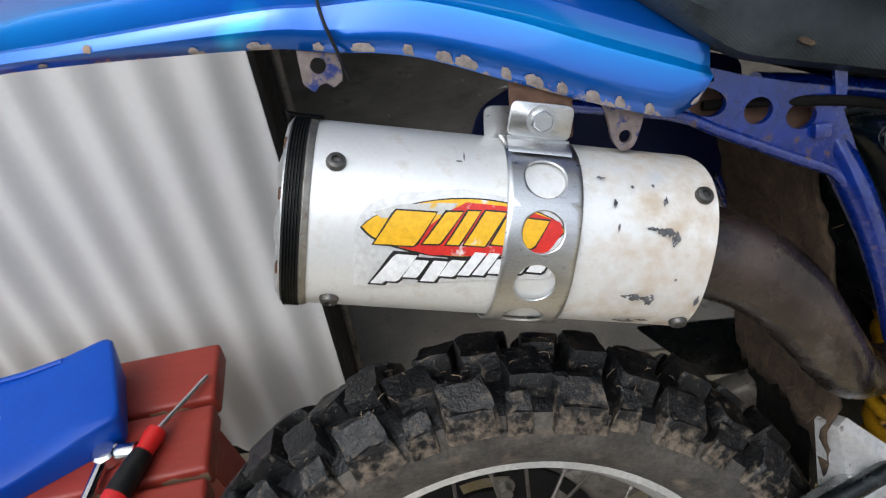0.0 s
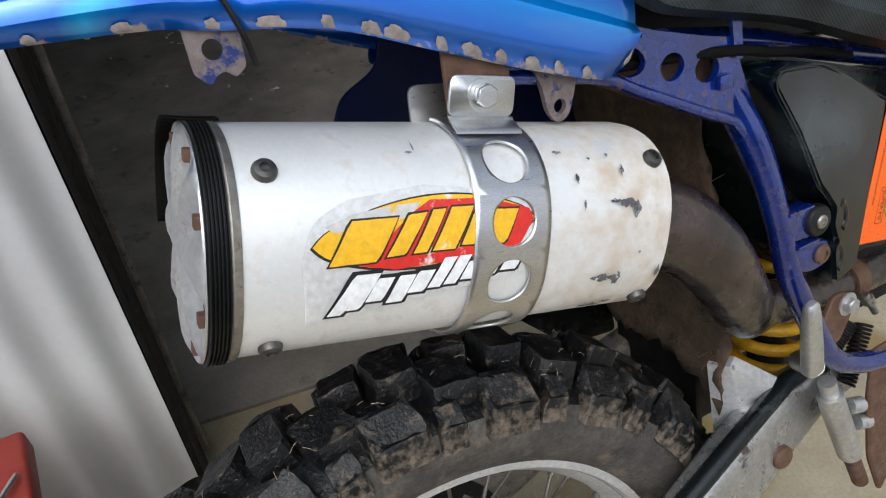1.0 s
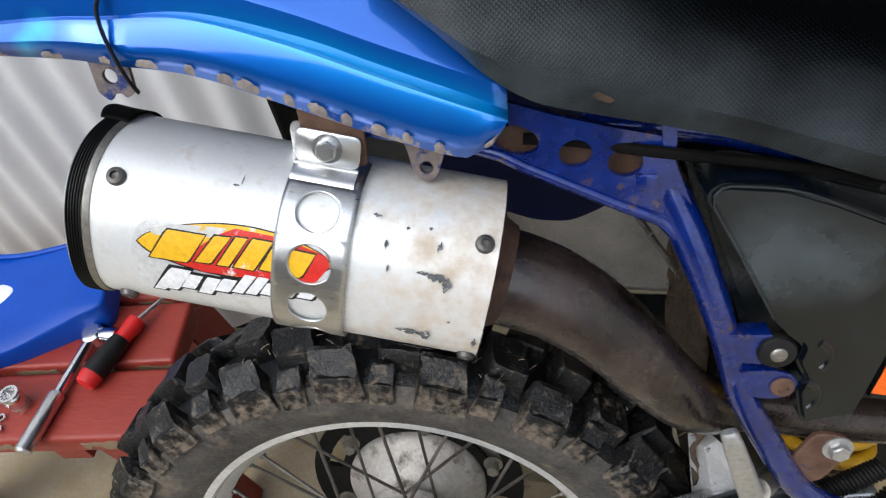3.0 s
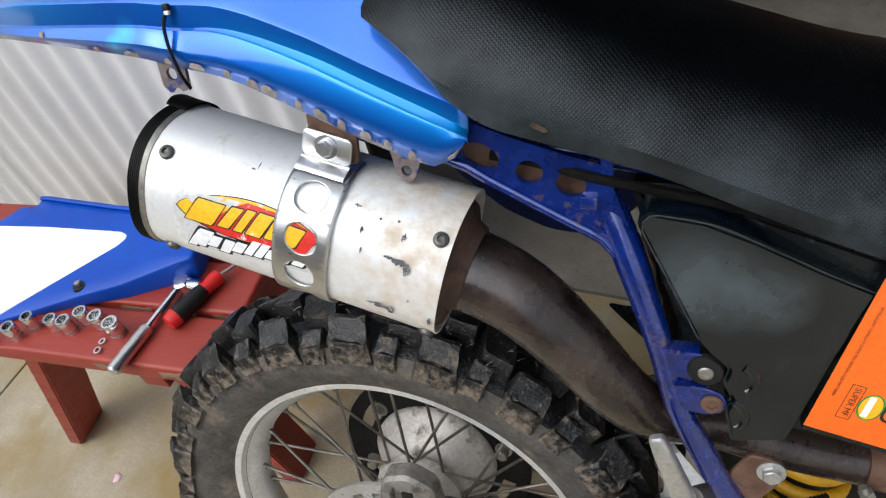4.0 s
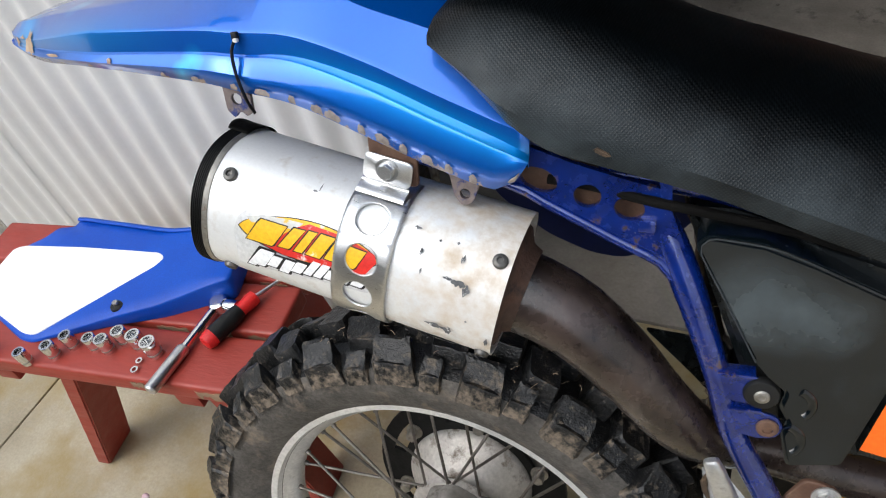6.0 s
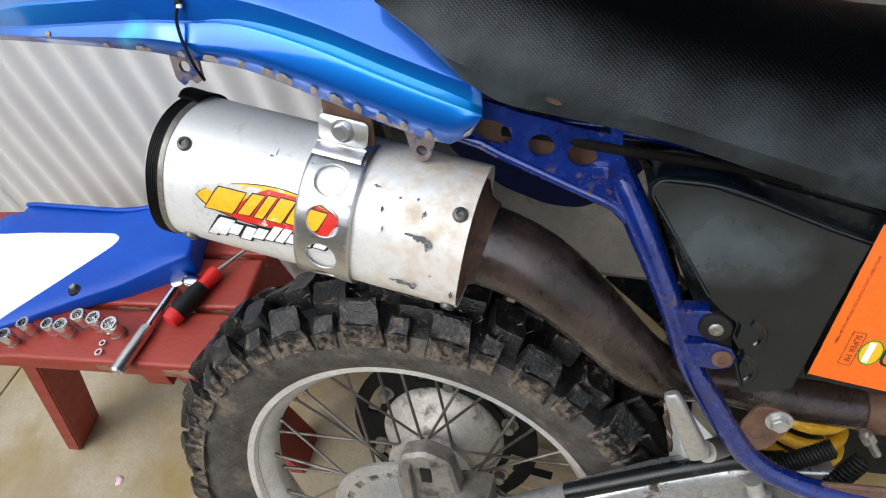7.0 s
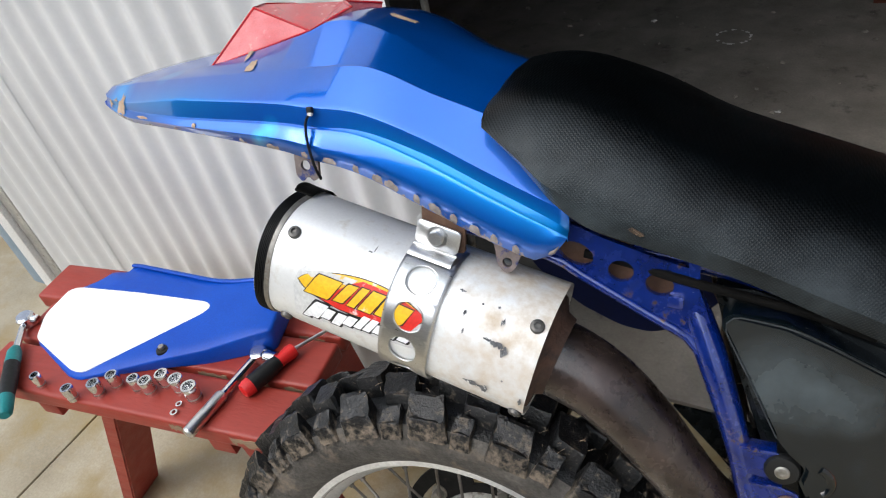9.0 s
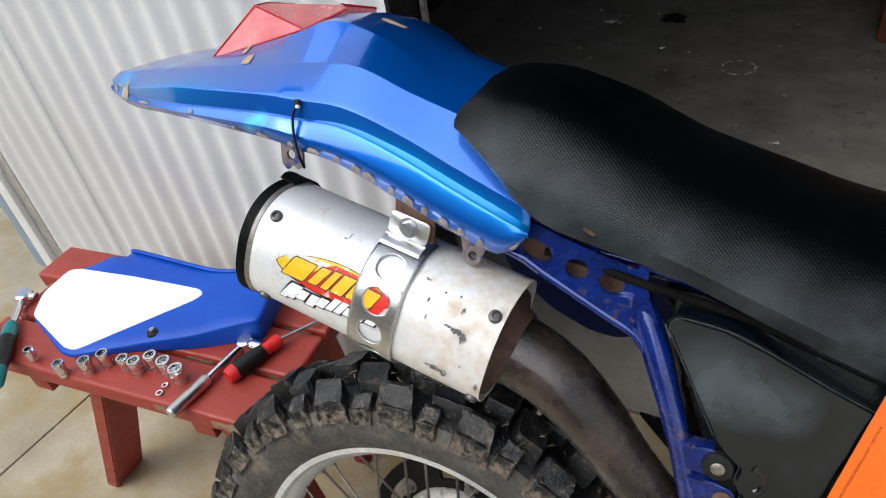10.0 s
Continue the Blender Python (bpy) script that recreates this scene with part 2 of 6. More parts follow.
DECAL_RED = material("red decal", (0.6, 0.02, 0.015), (0.66, 0.03, 0.02), 30, (0.4, 0.5), 0, 0.0, 300, (0.72, 0.68, 0.66), 32, (0.6, 0.66))
DECAL_WHITE = material("white decal", (0.8, 0.8, 0.8), (0.84, 0.84, 0.84), 30, (0.35, 0.5), 0, 0.0, 300)
DECAL_CLEAR = material("worn clear decal film", (0.66, 0.66, 0.655), (0.76, 0.76, 0.755), 40, (0.3, 0.45), 0.3, 0.05, 300, (0.55, 0.53, 0.5), 60, (0.62, 0.72))
DECAL_WORN = material("rubbed grey decal", (0.5, 0.49, 0.47), (0.66, 0.65, 0.62), 60, (0.4, 0.55), 0.1, 0.1, 300, (0.7, 0.45, 0.1), 70, (0.58, 0.66))
GREEN = material("green print", (0.03, 0.2, 0.03), (0.04, 0.24, 0.04), 30, (0.4, 0.5), 0, 0.0, 300)
SMEAR = material("dark tarry smear", (0.03, 0.033, 0.04), (0.16, 0.16, 0.165), 150, (0.5, 0.7), 0.1, 0.1, 300, (0.72, 0.72, 0.7), 230, (0.585, 0.65), dirt_rough=0.5)
PINK = material("pale pink petal", (0.7, 0.45, 0.5), (0.75, 0.55, 0.58), 60, (0.6, 0.8), 0, 0.0, 300)
DEBRIS = material("mixed grit", (0.05, 0.045, 0.04), (0.45, 0.4, 0.34), 9, (0.8, 1.0), 0, 0.0, 200)
DRY_MUD = material("dried tan mud", (0.33, 0.24, 0.16), (0.45, 0.34, 0.24), 60, (0.85, 1.0), 0, 0.6, 200)
CHIP = material("bare chipped edge", (0.13, 0.11, 0.1), (0.27, 0.235, 0.215), 160, (0.5, 0.8), 0, 0.3, 250)
FENCE_WOOD = material("dark timber of the added fence", (0.06, 0.053, 0.046), (0.12, 0.108, 0.094), 9, (0.75, 0.9), 0, 0.3, 120, stretch=(1, 1, 0.15), per_object=True)
# spots: pale smears, with the face's bluish sky haze painted into them
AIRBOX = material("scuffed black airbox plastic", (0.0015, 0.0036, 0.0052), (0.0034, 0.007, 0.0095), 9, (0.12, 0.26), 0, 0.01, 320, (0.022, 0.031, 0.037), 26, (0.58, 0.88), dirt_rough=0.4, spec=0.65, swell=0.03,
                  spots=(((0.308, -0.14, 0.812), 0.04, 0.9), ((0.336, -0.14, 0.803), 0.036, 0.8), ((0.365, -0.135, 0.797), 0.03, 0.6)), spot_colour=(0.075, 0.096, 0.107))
LOOM = material("matt black tape", (0.0025, 0.0024, 0.0022), (0.006, 0.0055, 0.005), 80, (0.75, 0.9), 0, 0.4, 300, spec=0.12)
GREY_EDGE = material("grey plastic edge", (0.012, 0.014, 0.015), (0.045, 0.05, 0.054), 60, (0.5, 0.7), 0, 0.1, 300, spec=0.3)
LUG = material("bare worn lug", (0.13, 0.1, 0.09), (0.22, 0.18, 0.17), 60, (0.4, 0.65), 0.4, 0.25, 220, (0.015, 0.03, 0.14), 75, (0.52, 0.6))
ARM_ALU = material("mud-splashed aluminium arm", (0.36, 0.365, 0.37), (0.52, 0.52, 0.515), 16, (0.22, 0.4), 0.75, 0.08, 200, (0.05, 0.035, 0.025), 24, (0.56, 0.63), tone=0.4)
SCREW = material("dark plated screw", (0.06, 0.058, 0.055), (0.12, 0.115, 0.108), 60, (0.3, 0.5), 0.7, 0.15, 250, (0.16, 0.1, 0.07), 90, (0.6, 0.7))
HUB_ALU = material("dirty cast hub", (0.5, 0.475, 0.44), (0.64, 0.61, 0.57), 25, (0.45, 0.65), 0.4, 0.3, 180, (0.12, 0.08, 0.05), 30, (0.52, 0.66))
GUSSET = material("bright aluminium plate", (0.7, 0.7, 0.7), (0.78, 0.78, 0.775), 14, (0.3, 0.45), 0.55, 0.1, 220, (0.05, 0.035, 0.025), 42, (0.6, 0.68))
STRAW = material("dirty straw", (0.06, 0.04, 0.022), (0.13, 0.09, 0.05), 60, (0.8, 0.95), 0, 0.0, 200)
PALE = material("pale paper", (0.6, 0.58, 0.55), (0.72, 0.7, 0.68), 30, (0.8, 0.9), 0, 0.0, 300)


def seat_cover():
    """Black vinyl with a fine woven emboss."""
    # grey spots: dust at the rear, plus the side's sky sheen put into colour
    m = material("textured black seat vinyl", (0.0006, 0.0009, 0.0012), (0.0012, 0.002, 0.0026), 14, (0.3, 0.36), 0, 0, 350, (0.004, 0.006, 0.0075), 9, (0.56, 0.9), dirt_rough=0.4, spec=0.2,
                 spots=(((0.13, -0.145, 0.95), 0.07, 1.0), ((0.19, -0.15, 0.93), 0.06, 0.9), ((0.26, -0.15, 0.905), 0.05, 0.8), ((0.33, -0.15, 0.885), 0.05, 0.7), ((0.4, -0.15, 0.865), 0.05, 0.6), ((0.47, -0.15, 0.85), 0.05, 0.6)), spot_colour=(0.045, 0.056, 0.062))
    n, link = m.node_tree.nodes, m.node_tree.links.new
    tc = n.new("ShaderNodeTexCoord")
    mp = n.new("ShaderNodeMapping")
    mp.inputs["Rotation"].default_value = (0, radians(45), 0)
    link(tc.outputs["Object"], mp.inputs["Vector"])
    heights = []
    for axis in ("X", "Z"):
        w = n.new("ShaderNodeTexWave")
        w.bands_direction, w.inputs["Scale"].default_value = axis, 160.0
        link(mp.outputs[0], w.inputs["Vector"])
        heights.append(w.outputs["Fac"])
    mul = n.new("ShaderNodeMath")
    mul.operation = "MULTIPLY"
    link(heights[0], mul.inputs[0])
    link(heights[1], mul.inputs[1])
    bp = n.new("ShaderNodeBump")
    bp.inputs["Strength"].default_value, bp.inputs["Distance"].default_value = 0.38, 0.0006
    link(mul.outputs[0], bp.inputs["Height"])
    link(bp.outputs[0], n["Principled BSDF"].inputs["Normal"])
    return m


SEAT = seat_cover()


# ---- mesh tools ----
def mesh_of(name, bm, mat, angle=35.0):
    me = bpy.data.meshes.new(name)
    bmesh.ops.recalc_face_normals(bm, faces=bm.faces)
    bm.to_mesh(me)
    bm.free()
    for f in me.polygons:
        f.use_smooth = True
    me.set_sharp_from_angle(angle=radians(angle))
    for k in (mat if isinstance(mat, (list, tuple)) else [mat]):
        me.materials.append(k)
    return me


def part(name, bm, mat, parent=None, label="", angle=35.0, at=None):
    ob = new(name, mesh_of(name, bm, mat, angle))
    ob.parent = parent
    if at is not None:
        ob.matrix_basis = at
    return tagged(ob, label)


def thing(name, label, category, at=None, group="", kind=""):
    ob = tagged(new(name), label, category, group, kind)
    if at is not None:
        ob.matrix_basis = at
    return ob


def solid(name, bm, mat, label, category, at=None, group="", kind="", angle=35.0):
    ob = part(name, bm, mat, None, "", angle, at)
    return tagged(ob, label, category, group, kind)


def box(size, at=(0, 0, 0), bevel=0.0, turn=None, bm=None, seg=2, taper=None):
    bm = bm or bmesh.new()
    m = Matrix.Translation(at) @ (turn or Matrix.Identity(4)) @ Matrix.Diagonal((*size, 1))
    made = bmesh.ops.create_cube(bm, size=1.0, matrix=Matrix.Identity(4))["verts"]
    if taper:
        for v in made:
            if v.co.z > 0:
                v.co.x, v.co.y = v.co.x * taper[0], v.co.y * taper[1]
    bmesh.ops.transform(bm, matrix=m, verts=made)
    if bevel:
        edges = list({e for v in made for e in v.link_edges})
        bmesh.ops.bevel(bm, geom=edges, offset=bevel, segments=seg, affect="EDGES", profile=0.6)
    return bm


def rings(loops, closed=True, caps=True, bm=None):
    """Skins a row of equally long loops of points."""
    bm = bm or bmesh.new()
    rows = [[bm.verts.new(p) for p in loop] for loop in loops]
    for a, b in zip(rows, rows[1:]):
        k = len(a)
        for i in range(k if closed else k - 1):
            j = (i + 1) % k
            bm.faces.new((a[i], a[j], b[j], b[i]))
    if caps and closed:
        bm.faces.new(rows[0])
        bm.faces.new(rows[-1])
    return bm


def smooth_path(pts, step=0.01):
    """A Catmull-Rom line through the points; extra numbers in a point (radius) are carried along."""
    p = [np.array(q, float) for q in pts]
    p = [2 * p[0] - p[1], *p, 2 * p[-1] - p[-2]]
    out = []
    for a, b, c, d in zip(p, p[1:], p[2:], p[3:]):
        k = max(1, int(np.linalg.norm((c - b)[:3]) / step))
        for i in range(k):
            t = i / k
            out.append(0.5 * (2 * b + (c - a) * t + (2 * a - 5 * b + 4 * c - d) * t * t + (3 * b - a - 3 * c + d) * t ** 3))
    out.append(p[-2])
    return out


def tube(pts, radius=None, sides=16, bm=None, caps=True, flat=1.0):
    """A round bar along points (x, y, z[, r])."""
    loops, up = [], Vector((0.013, 0.21, 1)).normalized()
    q = [Vector(p[:3]) for p in pts]
    for i, c in enumerate(q):
        along = (q[min(i + 1, len(q) - 1)] - q[max(i - 1, 0)]).normalized()
        side = along.cross(up)
        side = side.normalized() if side.length > 1e-4 else Vector((1, 0, 0))
        up = side.cross(along).normalized()
        r = radius if radius else pts[i][3]
        loops.append([c + side * (r * math.cos(a)) + up * (r * flat * math.sin(a)) for a in np.linspace(0, 2 * math.pi, sides, False)])
    return rings(loops, True, caps, bm)


def lathe(profile, sides=48, axis="Y", at=(0, 0, 0), bm=None, closed_profile=False, caps=False):
    """Turns (radius, along) points round an axis."""
    bm = bm or bmesh.new()
    loops = []
    prof = profile + profile[:1] if closed_profile else profile
    for r, h in prof:
        loop = []
        for a in np.linspace(0, 2 * math.pi, sides, False):
            c, s = r * math.cos(a), r * math.sin(a)
            v = {"X": (h, c, s), "Y": (c, h, s), "Z": (c, s, h)}[axis]
            loop.append(Vector(v) + Vector(at))
        loops.append(loop)
    rings(loops, True, caps, bm)
    if closed_profile:
        bmesh.ops.remove_doubles(bm, verts=bm.verts, dist=1e-6)
    return bm


def plate(outline, thick, m=None, bevel=0.0, bm=None, seg=1):
    """A flat plate: outline in x, z; thickness along y from 0 to thick."""
    bm = bm or bmesh.new()
    before = set(bm.verts)
    f = bm.faces.new([bm.verts.new((x, 0, z)) for x, z in outline])
    ext = bmesh.ops.extrude_face_region(bm, geom=[f])["geom"]
    bmesh.ops.translate(bm, verts=[v for v in ext if isinstance(v, bmesh.types.BMVert)], vec=(0, thick, 0))
    if bevel:
        made = [v for v in bm.verts if v not in before]
        edges = [e for e in {e for v in made for e in v.link_edges} if abs(e.verts[0].co.y - e.verts[1].co.y) < 1e-7]
        bmesh.ops.bevel(bm, geom=edges, offset=bevel, segments=seg, affect="EDGES")
    made = [v for v in bm.verts if v not in before]
    if m is not None:
        bmesh.ops.transform(bm, matrix=m, verts=made)
    return bm


def rounded(outline, r, k=5):
    """The outline with its corners rounded."""
    out, n = [], len(outline)
    for i in range(n):
        p, a, b = (Vector(outline[j % n]) for j in (i, i - 1, i + 1))
        da, db = (a - p), (b - p)
        rr = min(r, da.length * 0.45, db.length * 0.45)
        s, e = p + da.normalized() * rr, p + db.normalized() * rr
        for t in np.linspace(0, 1, k):
            q = s * (1 - t) ** 2 + p * (2 * t * (1 - t)) + e * t * t
            out.append((q.x, q.y))
    return out


def holed(cell_w, cell_h, hole, sides=24, at=(0, 0), outline=None):
    """A flat cell in x, z with a round hole: rim points and edge points for rings."""
    inner = [(at[0] + hole * math.cos(a), at[1] + hole * math.sin(a)) for a in np.linspace(0, 2 * math.pi, sides, False)]
    outer = []
    for a in np.linspace(0, 2 * math.pi, sides, False):
        c, s = math.cos(a), math.sin(a)
        k = min(cell_w / 2 / max(abs(c), 1e-6), cell_h / 2 / max(abs(s), 1e-6))
        outer.append((at[0] + k * c, at[1] + k * s))
    return inner, outer


def hex_bolt(at, axis, r=0.006, h=0.005, washer=0.0, bm=None):
    bm = bm or bmesh.new()
    m = Matrix.Translation(at) @ Vector(axis).to_track_quat("Z", "Y").to_matrix().to_4x4()
    if washer:
        w = bmesh.ops.create_cone(bm, cap_ends=True, segments=20, radius1=washer, radius2=washer, depth=0.0016, matrix=m)["verts"]
    made = bmesh.ops.create_cone(bm, cap_ends=True, segments=6, radius1=r, radius2=r * 0.96, depth=h, matrix=m @ Matrix.Translation((0, 0, h / 2)))["verts"]
    bmesh.ops.bevel(bm, geom=list({e for v in made for e in v.link_edges}), offset=r * 0.08, segments=1, affect="EDGES")
    return bm


def button_screw(at, axis, r=0.006, h=0.0035, bm=None):
    """A domed screw head with a socket in it."""
    bm = bm or bmesh.new()
    prof = [(r, 0), (r, h * 0.35), (r * 0.85, h * 0.8), (r * 0.5, h), (r * 0.45, h), (r * 0.42, h * 0.45), (0.00001, h * 0.4)]
    keep = set(bm.verts)
    lathe(prof, 20, "Z", bm=bm)
    m = Matrix.Translation(at) @ Vector(axis).to_track_quat("Z", "Y").to_matrix().to_4x4()
    bmesh.ops.transform(bm, matrix=m, verts=[v for v in bm.verts if v not in keep])
    return bm


def lettering(text, size, mat, parent, name, m, label=""):
    """Words as thin raised print."""
    cu = bpy.data.curves.new(name, "FONT")
    cu.body, cu.size, cu.extrude, cu.resolution_u = text, size, 0.00005, 3
    tmp = bpy.data.objects.new(name, cu)
    scene.collection.objects.link(tmp)
    bpy.context.view_layer.update()
    me = bpy.data.meshes.new_from_object(tmp.evaluated_get(bpy.context.evaluated_depsgraph_get()))
    bpy.data.objects.remove(tmp)
    bpy.data.curves.remove(cu)
    me.materials.clear()
    me.materials.append(mat)
    ob = new(name, me)
    ob.parent, ob.matrix_basis = parent, m
    return tagged(ob, label)


# ---- ground, shed wall and garage ----
WALL = pose(-0.185, 0.542, 0, 0, 0, -6.3)

bm = bmesh.new()
bm.faces.new([bm.verts.new((x, y, -0.03)) for x, y in ((-400, -400), (400, -400), (400, 400), (-400, 400))])
solid("ground", bm, CONCRETE, "bare grey concrete yard reaching into the distance", "ground", kind="structure")


def slab(x0, x1, y0, y1, label, mat=None):
    bm = box((x1 - x0, y1 - y0, 0.08), ((x0 + x1) / 2, (y0 + y1) / 2, -0.04), 0.004)
    return solid("pavement", bm, mat or CONCRETE, label, "concrete slab", WALL, "concrete slabs", "structure")


slab(-0.9145, 4.2, -3.2, 0.155, "stained grey-brown concrete slab under the motorcycle")
slab(-4.2, -0.9195, -3.2, 0.155, "stained concrete slab in front of the shed wall")
slab(-4.2, -1.462, 0.161, 3.0, "pale concrete slab beside the shed corner")
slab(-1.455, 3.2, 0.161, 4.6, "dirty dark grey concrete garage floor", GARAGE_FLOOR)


def corrugated(x0, x1, z0, z1, proud=0.0):
    pitch, deep, bm = 0.076, 0.0085, bmesh.new()
    k = int((x1 - x0) / pitch * 12)
    loops = []
    for back in (0.0, 0.0008):
        loops.append([(x, back - proud - deep * (1 + math.sin(2 * math.pi * x / pitch))) for x in np.linspace(x0, x1, k)])
    rows = [[[bm.verts.new((x, y, h)) for x, y in loop] for h in (z0, z1)] for loop in loops]
    for lo, hi in rows:
        for i in range(k - 1):
            bm.faces.new((lo[i], lo[i + 1], hi[i + 1], hi[i]))
    for j in (0, 1):
        for i in range(k - 1):
            bm.faces.new((rows[0][j][i], rows[0][j][i + 1], rows[1][j][i + 1], rows[1][j][i]))
    return bm


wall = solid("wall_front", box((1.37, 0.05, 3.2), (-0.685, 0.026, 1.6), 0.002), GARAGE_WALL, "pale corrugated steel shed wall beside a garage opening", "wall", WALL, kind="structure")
part("sheet", corrugated(-1.36, -1.03, 0.03, 3.2, 0.0012), SHEET, wall, "pale grey corrugated steel sheet", 60)
part("sheet", corrugated(-1.035, -0.004, 0.03, 3.2), SHEET, wall, "pale grey corrugated steel sheet", 60)
part("edge_strip", box((0.008, 0.07, 3.15), (0.004, 0.02, 1.6), 0.002), BLACK_STEEL, wall, "black steel edge of the opening")
part("door_track", box((0.008, 0.012, 2.5), (0.0125, 0.062, 1.3), 0.003), GRIMY, wall, "grey steel door track")
part("corner_channel", box((0.05, 0.03, 2.6), (-1.386, -0.004, 1.3), 0.003), ALU, wall, "grey steel channel")
part("corner_trim", box((0.055, 0.05, 2.6), (-1.44, -0.01, 1.3), 0.004), TRIM_WHITE, wall, "white painted corner trim")
solid("post", box((0.09, 0.09, 2.6), (-1.53, 0.03, 1.3), 0.006), POST_BLUE, "faded blue-grey painted post at the shed corner", "post", WALL, kind="structure")

# assumed shell, closing the garage so that its inside stays dark
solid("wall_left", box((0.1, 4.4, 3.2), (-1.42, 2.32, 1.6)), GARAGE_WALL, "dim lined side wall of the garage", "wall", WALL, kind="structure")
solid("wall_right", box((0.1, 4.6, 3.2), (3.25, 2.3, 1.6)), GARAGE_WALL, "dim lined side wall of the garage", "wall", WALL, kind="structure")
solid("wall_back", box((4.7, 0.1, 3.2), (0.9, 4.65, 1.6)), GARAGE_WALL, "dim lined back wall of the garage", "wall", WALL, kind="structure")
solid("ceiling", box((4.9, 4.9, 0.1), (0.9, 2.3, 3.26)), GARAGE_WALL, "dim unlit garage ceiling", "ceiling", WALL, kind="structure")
# assumed; its height was set to keep light off the deep floor
solid("wall_lintel", box((3.2, 0.05, 1.1), (1.6, 0.026, 2.65)), SHEET, "pale steel panel over the garage opening", "wall", WALL, kind="structure")

# added boundary, which the camera never faces: blocks low sky and darkens reflections
fence = thing("fence", "dark timber fence, unseen, added to darken reflections", "fence", pose(-3.8, -3.6, 0), kind="structure")
for i in range(60):
    part("board", box((0.145, 0.02, 2.45), (-4.5 + 0.15 * i, 0, 1.235), 0.002), FENCE_WOOD, fence)
for z in (0.4, 1.25, 2.1):
    part("rail", box((9.1, 0.05, 0.09), (0, -0.036, z), 0.003), FENCE_WOOD, fence)

# added out of view: a pale wall for airbox and seat to reflect
solid("wall_house", box((0.12, 4.2, 2.7), (3.0, -1.95, 1.34), 0.004), TRIM_WHITE, "plain pale wall, unseen, added to brighten reflections", "wall", kind="structure")

# things on the garage floor
cab = thing("cabinet", "brown stained wooden cabinet on the garage floor", "cabinet", pose(0.655, 2.6, 0, 0, 0, -4))
part("body", box((0.3, 0.4, 0.8), (0.15, 0.2, 0.42), 0.004), CABINET, cab)
part("door", box((0.28, 0.018, 0.74), (0.15, -0.01, 0.43), 0.003), CABINET, cab)
part("plinth", box((0.28, 0.36, 0.03), (0.15, 0.2, 0.015), 0.002), CABINET, cab)
rack = thing("timber_rack", "rough sawn timber rack with a corrugated offcut and brown boards", "rack", pose(0.9, 2.15, 0, 0, 0, -43))
for x in (0.0, 0.41):
    part("post", box((0.085, 0.045, 0.7), (x, 0, 0.35), 0.003), RAW_WOOD, rack)
part("beam", box((0.36, 0.035, 0.085), (0.1, -0.0415, 0.082), 0.003), RAW_WOOD, rack)
part("rail", box((0.5, 0.03, 0.06), (0.205, -0.039, 0.6), 0.003), RAW_WOOD, rack)
part("brace", box((0.05, 0.03, 0.22), (0.295, -0.039, 0.085), 0.003, Matrix.Rotation(radians(-52), 4, "Y")), RAW_WOOD, rack)
for x, w in ((0.095, 0.1), (-0.12, 0.09)):
    part("board", box((w, 0.02, 0.66), (x, 0.045, 0.33), 0.002), CABINET, rack, "brown stained board")
bm = corrugated(-0.6, -0.03, 0.2, 0.42, -0.06)
bmesh.ops.rotate(bm, verts=bm.verts, matrix=Matrix.Rotation(radians(90), 3, "Y"))
part("offcut", bm, SHEET, rack, "grey corrugated steel offcut", 60)


# ---- motorcycle: x ahead, y to its left, z up, leaning on its side stand ----
bike = thing("motorcycle", "worn blue off-road motorcycle on its stand, one side cover removed", "motorcycle", pose(-0.004, -0.070, 0, -19.7, 0, 0))
AXLE = (0.0, 0.0, 0.342)

# rear wheel
WHEEL = Matrix.Translation(AXLE)
prof = [(0.226, 0.026), (0.236, 0.034), (0.252, 0.046), (0.272, 0.0545), (0.29, 0.056), (0.3, 0.052), (0.3075, 0.043), (0.315, 0.026), (0.3175, 0.0)]
prof = prof + [(r, -y) for r, y in prof[-2::-1]]
tyre = part("tyre", lathe(prof[5:-5], 96, "Y"), RUBBER, bike, "muddy black knobbly off-road tyre", 50, WHEEL)
for side in (0, 1):
    part("sidewall", lathe(prof[:6] if side == 0 else prof[-6:], 96, "Y"), SIDEWALL, tyre, "dusty grey sidewall", 50)


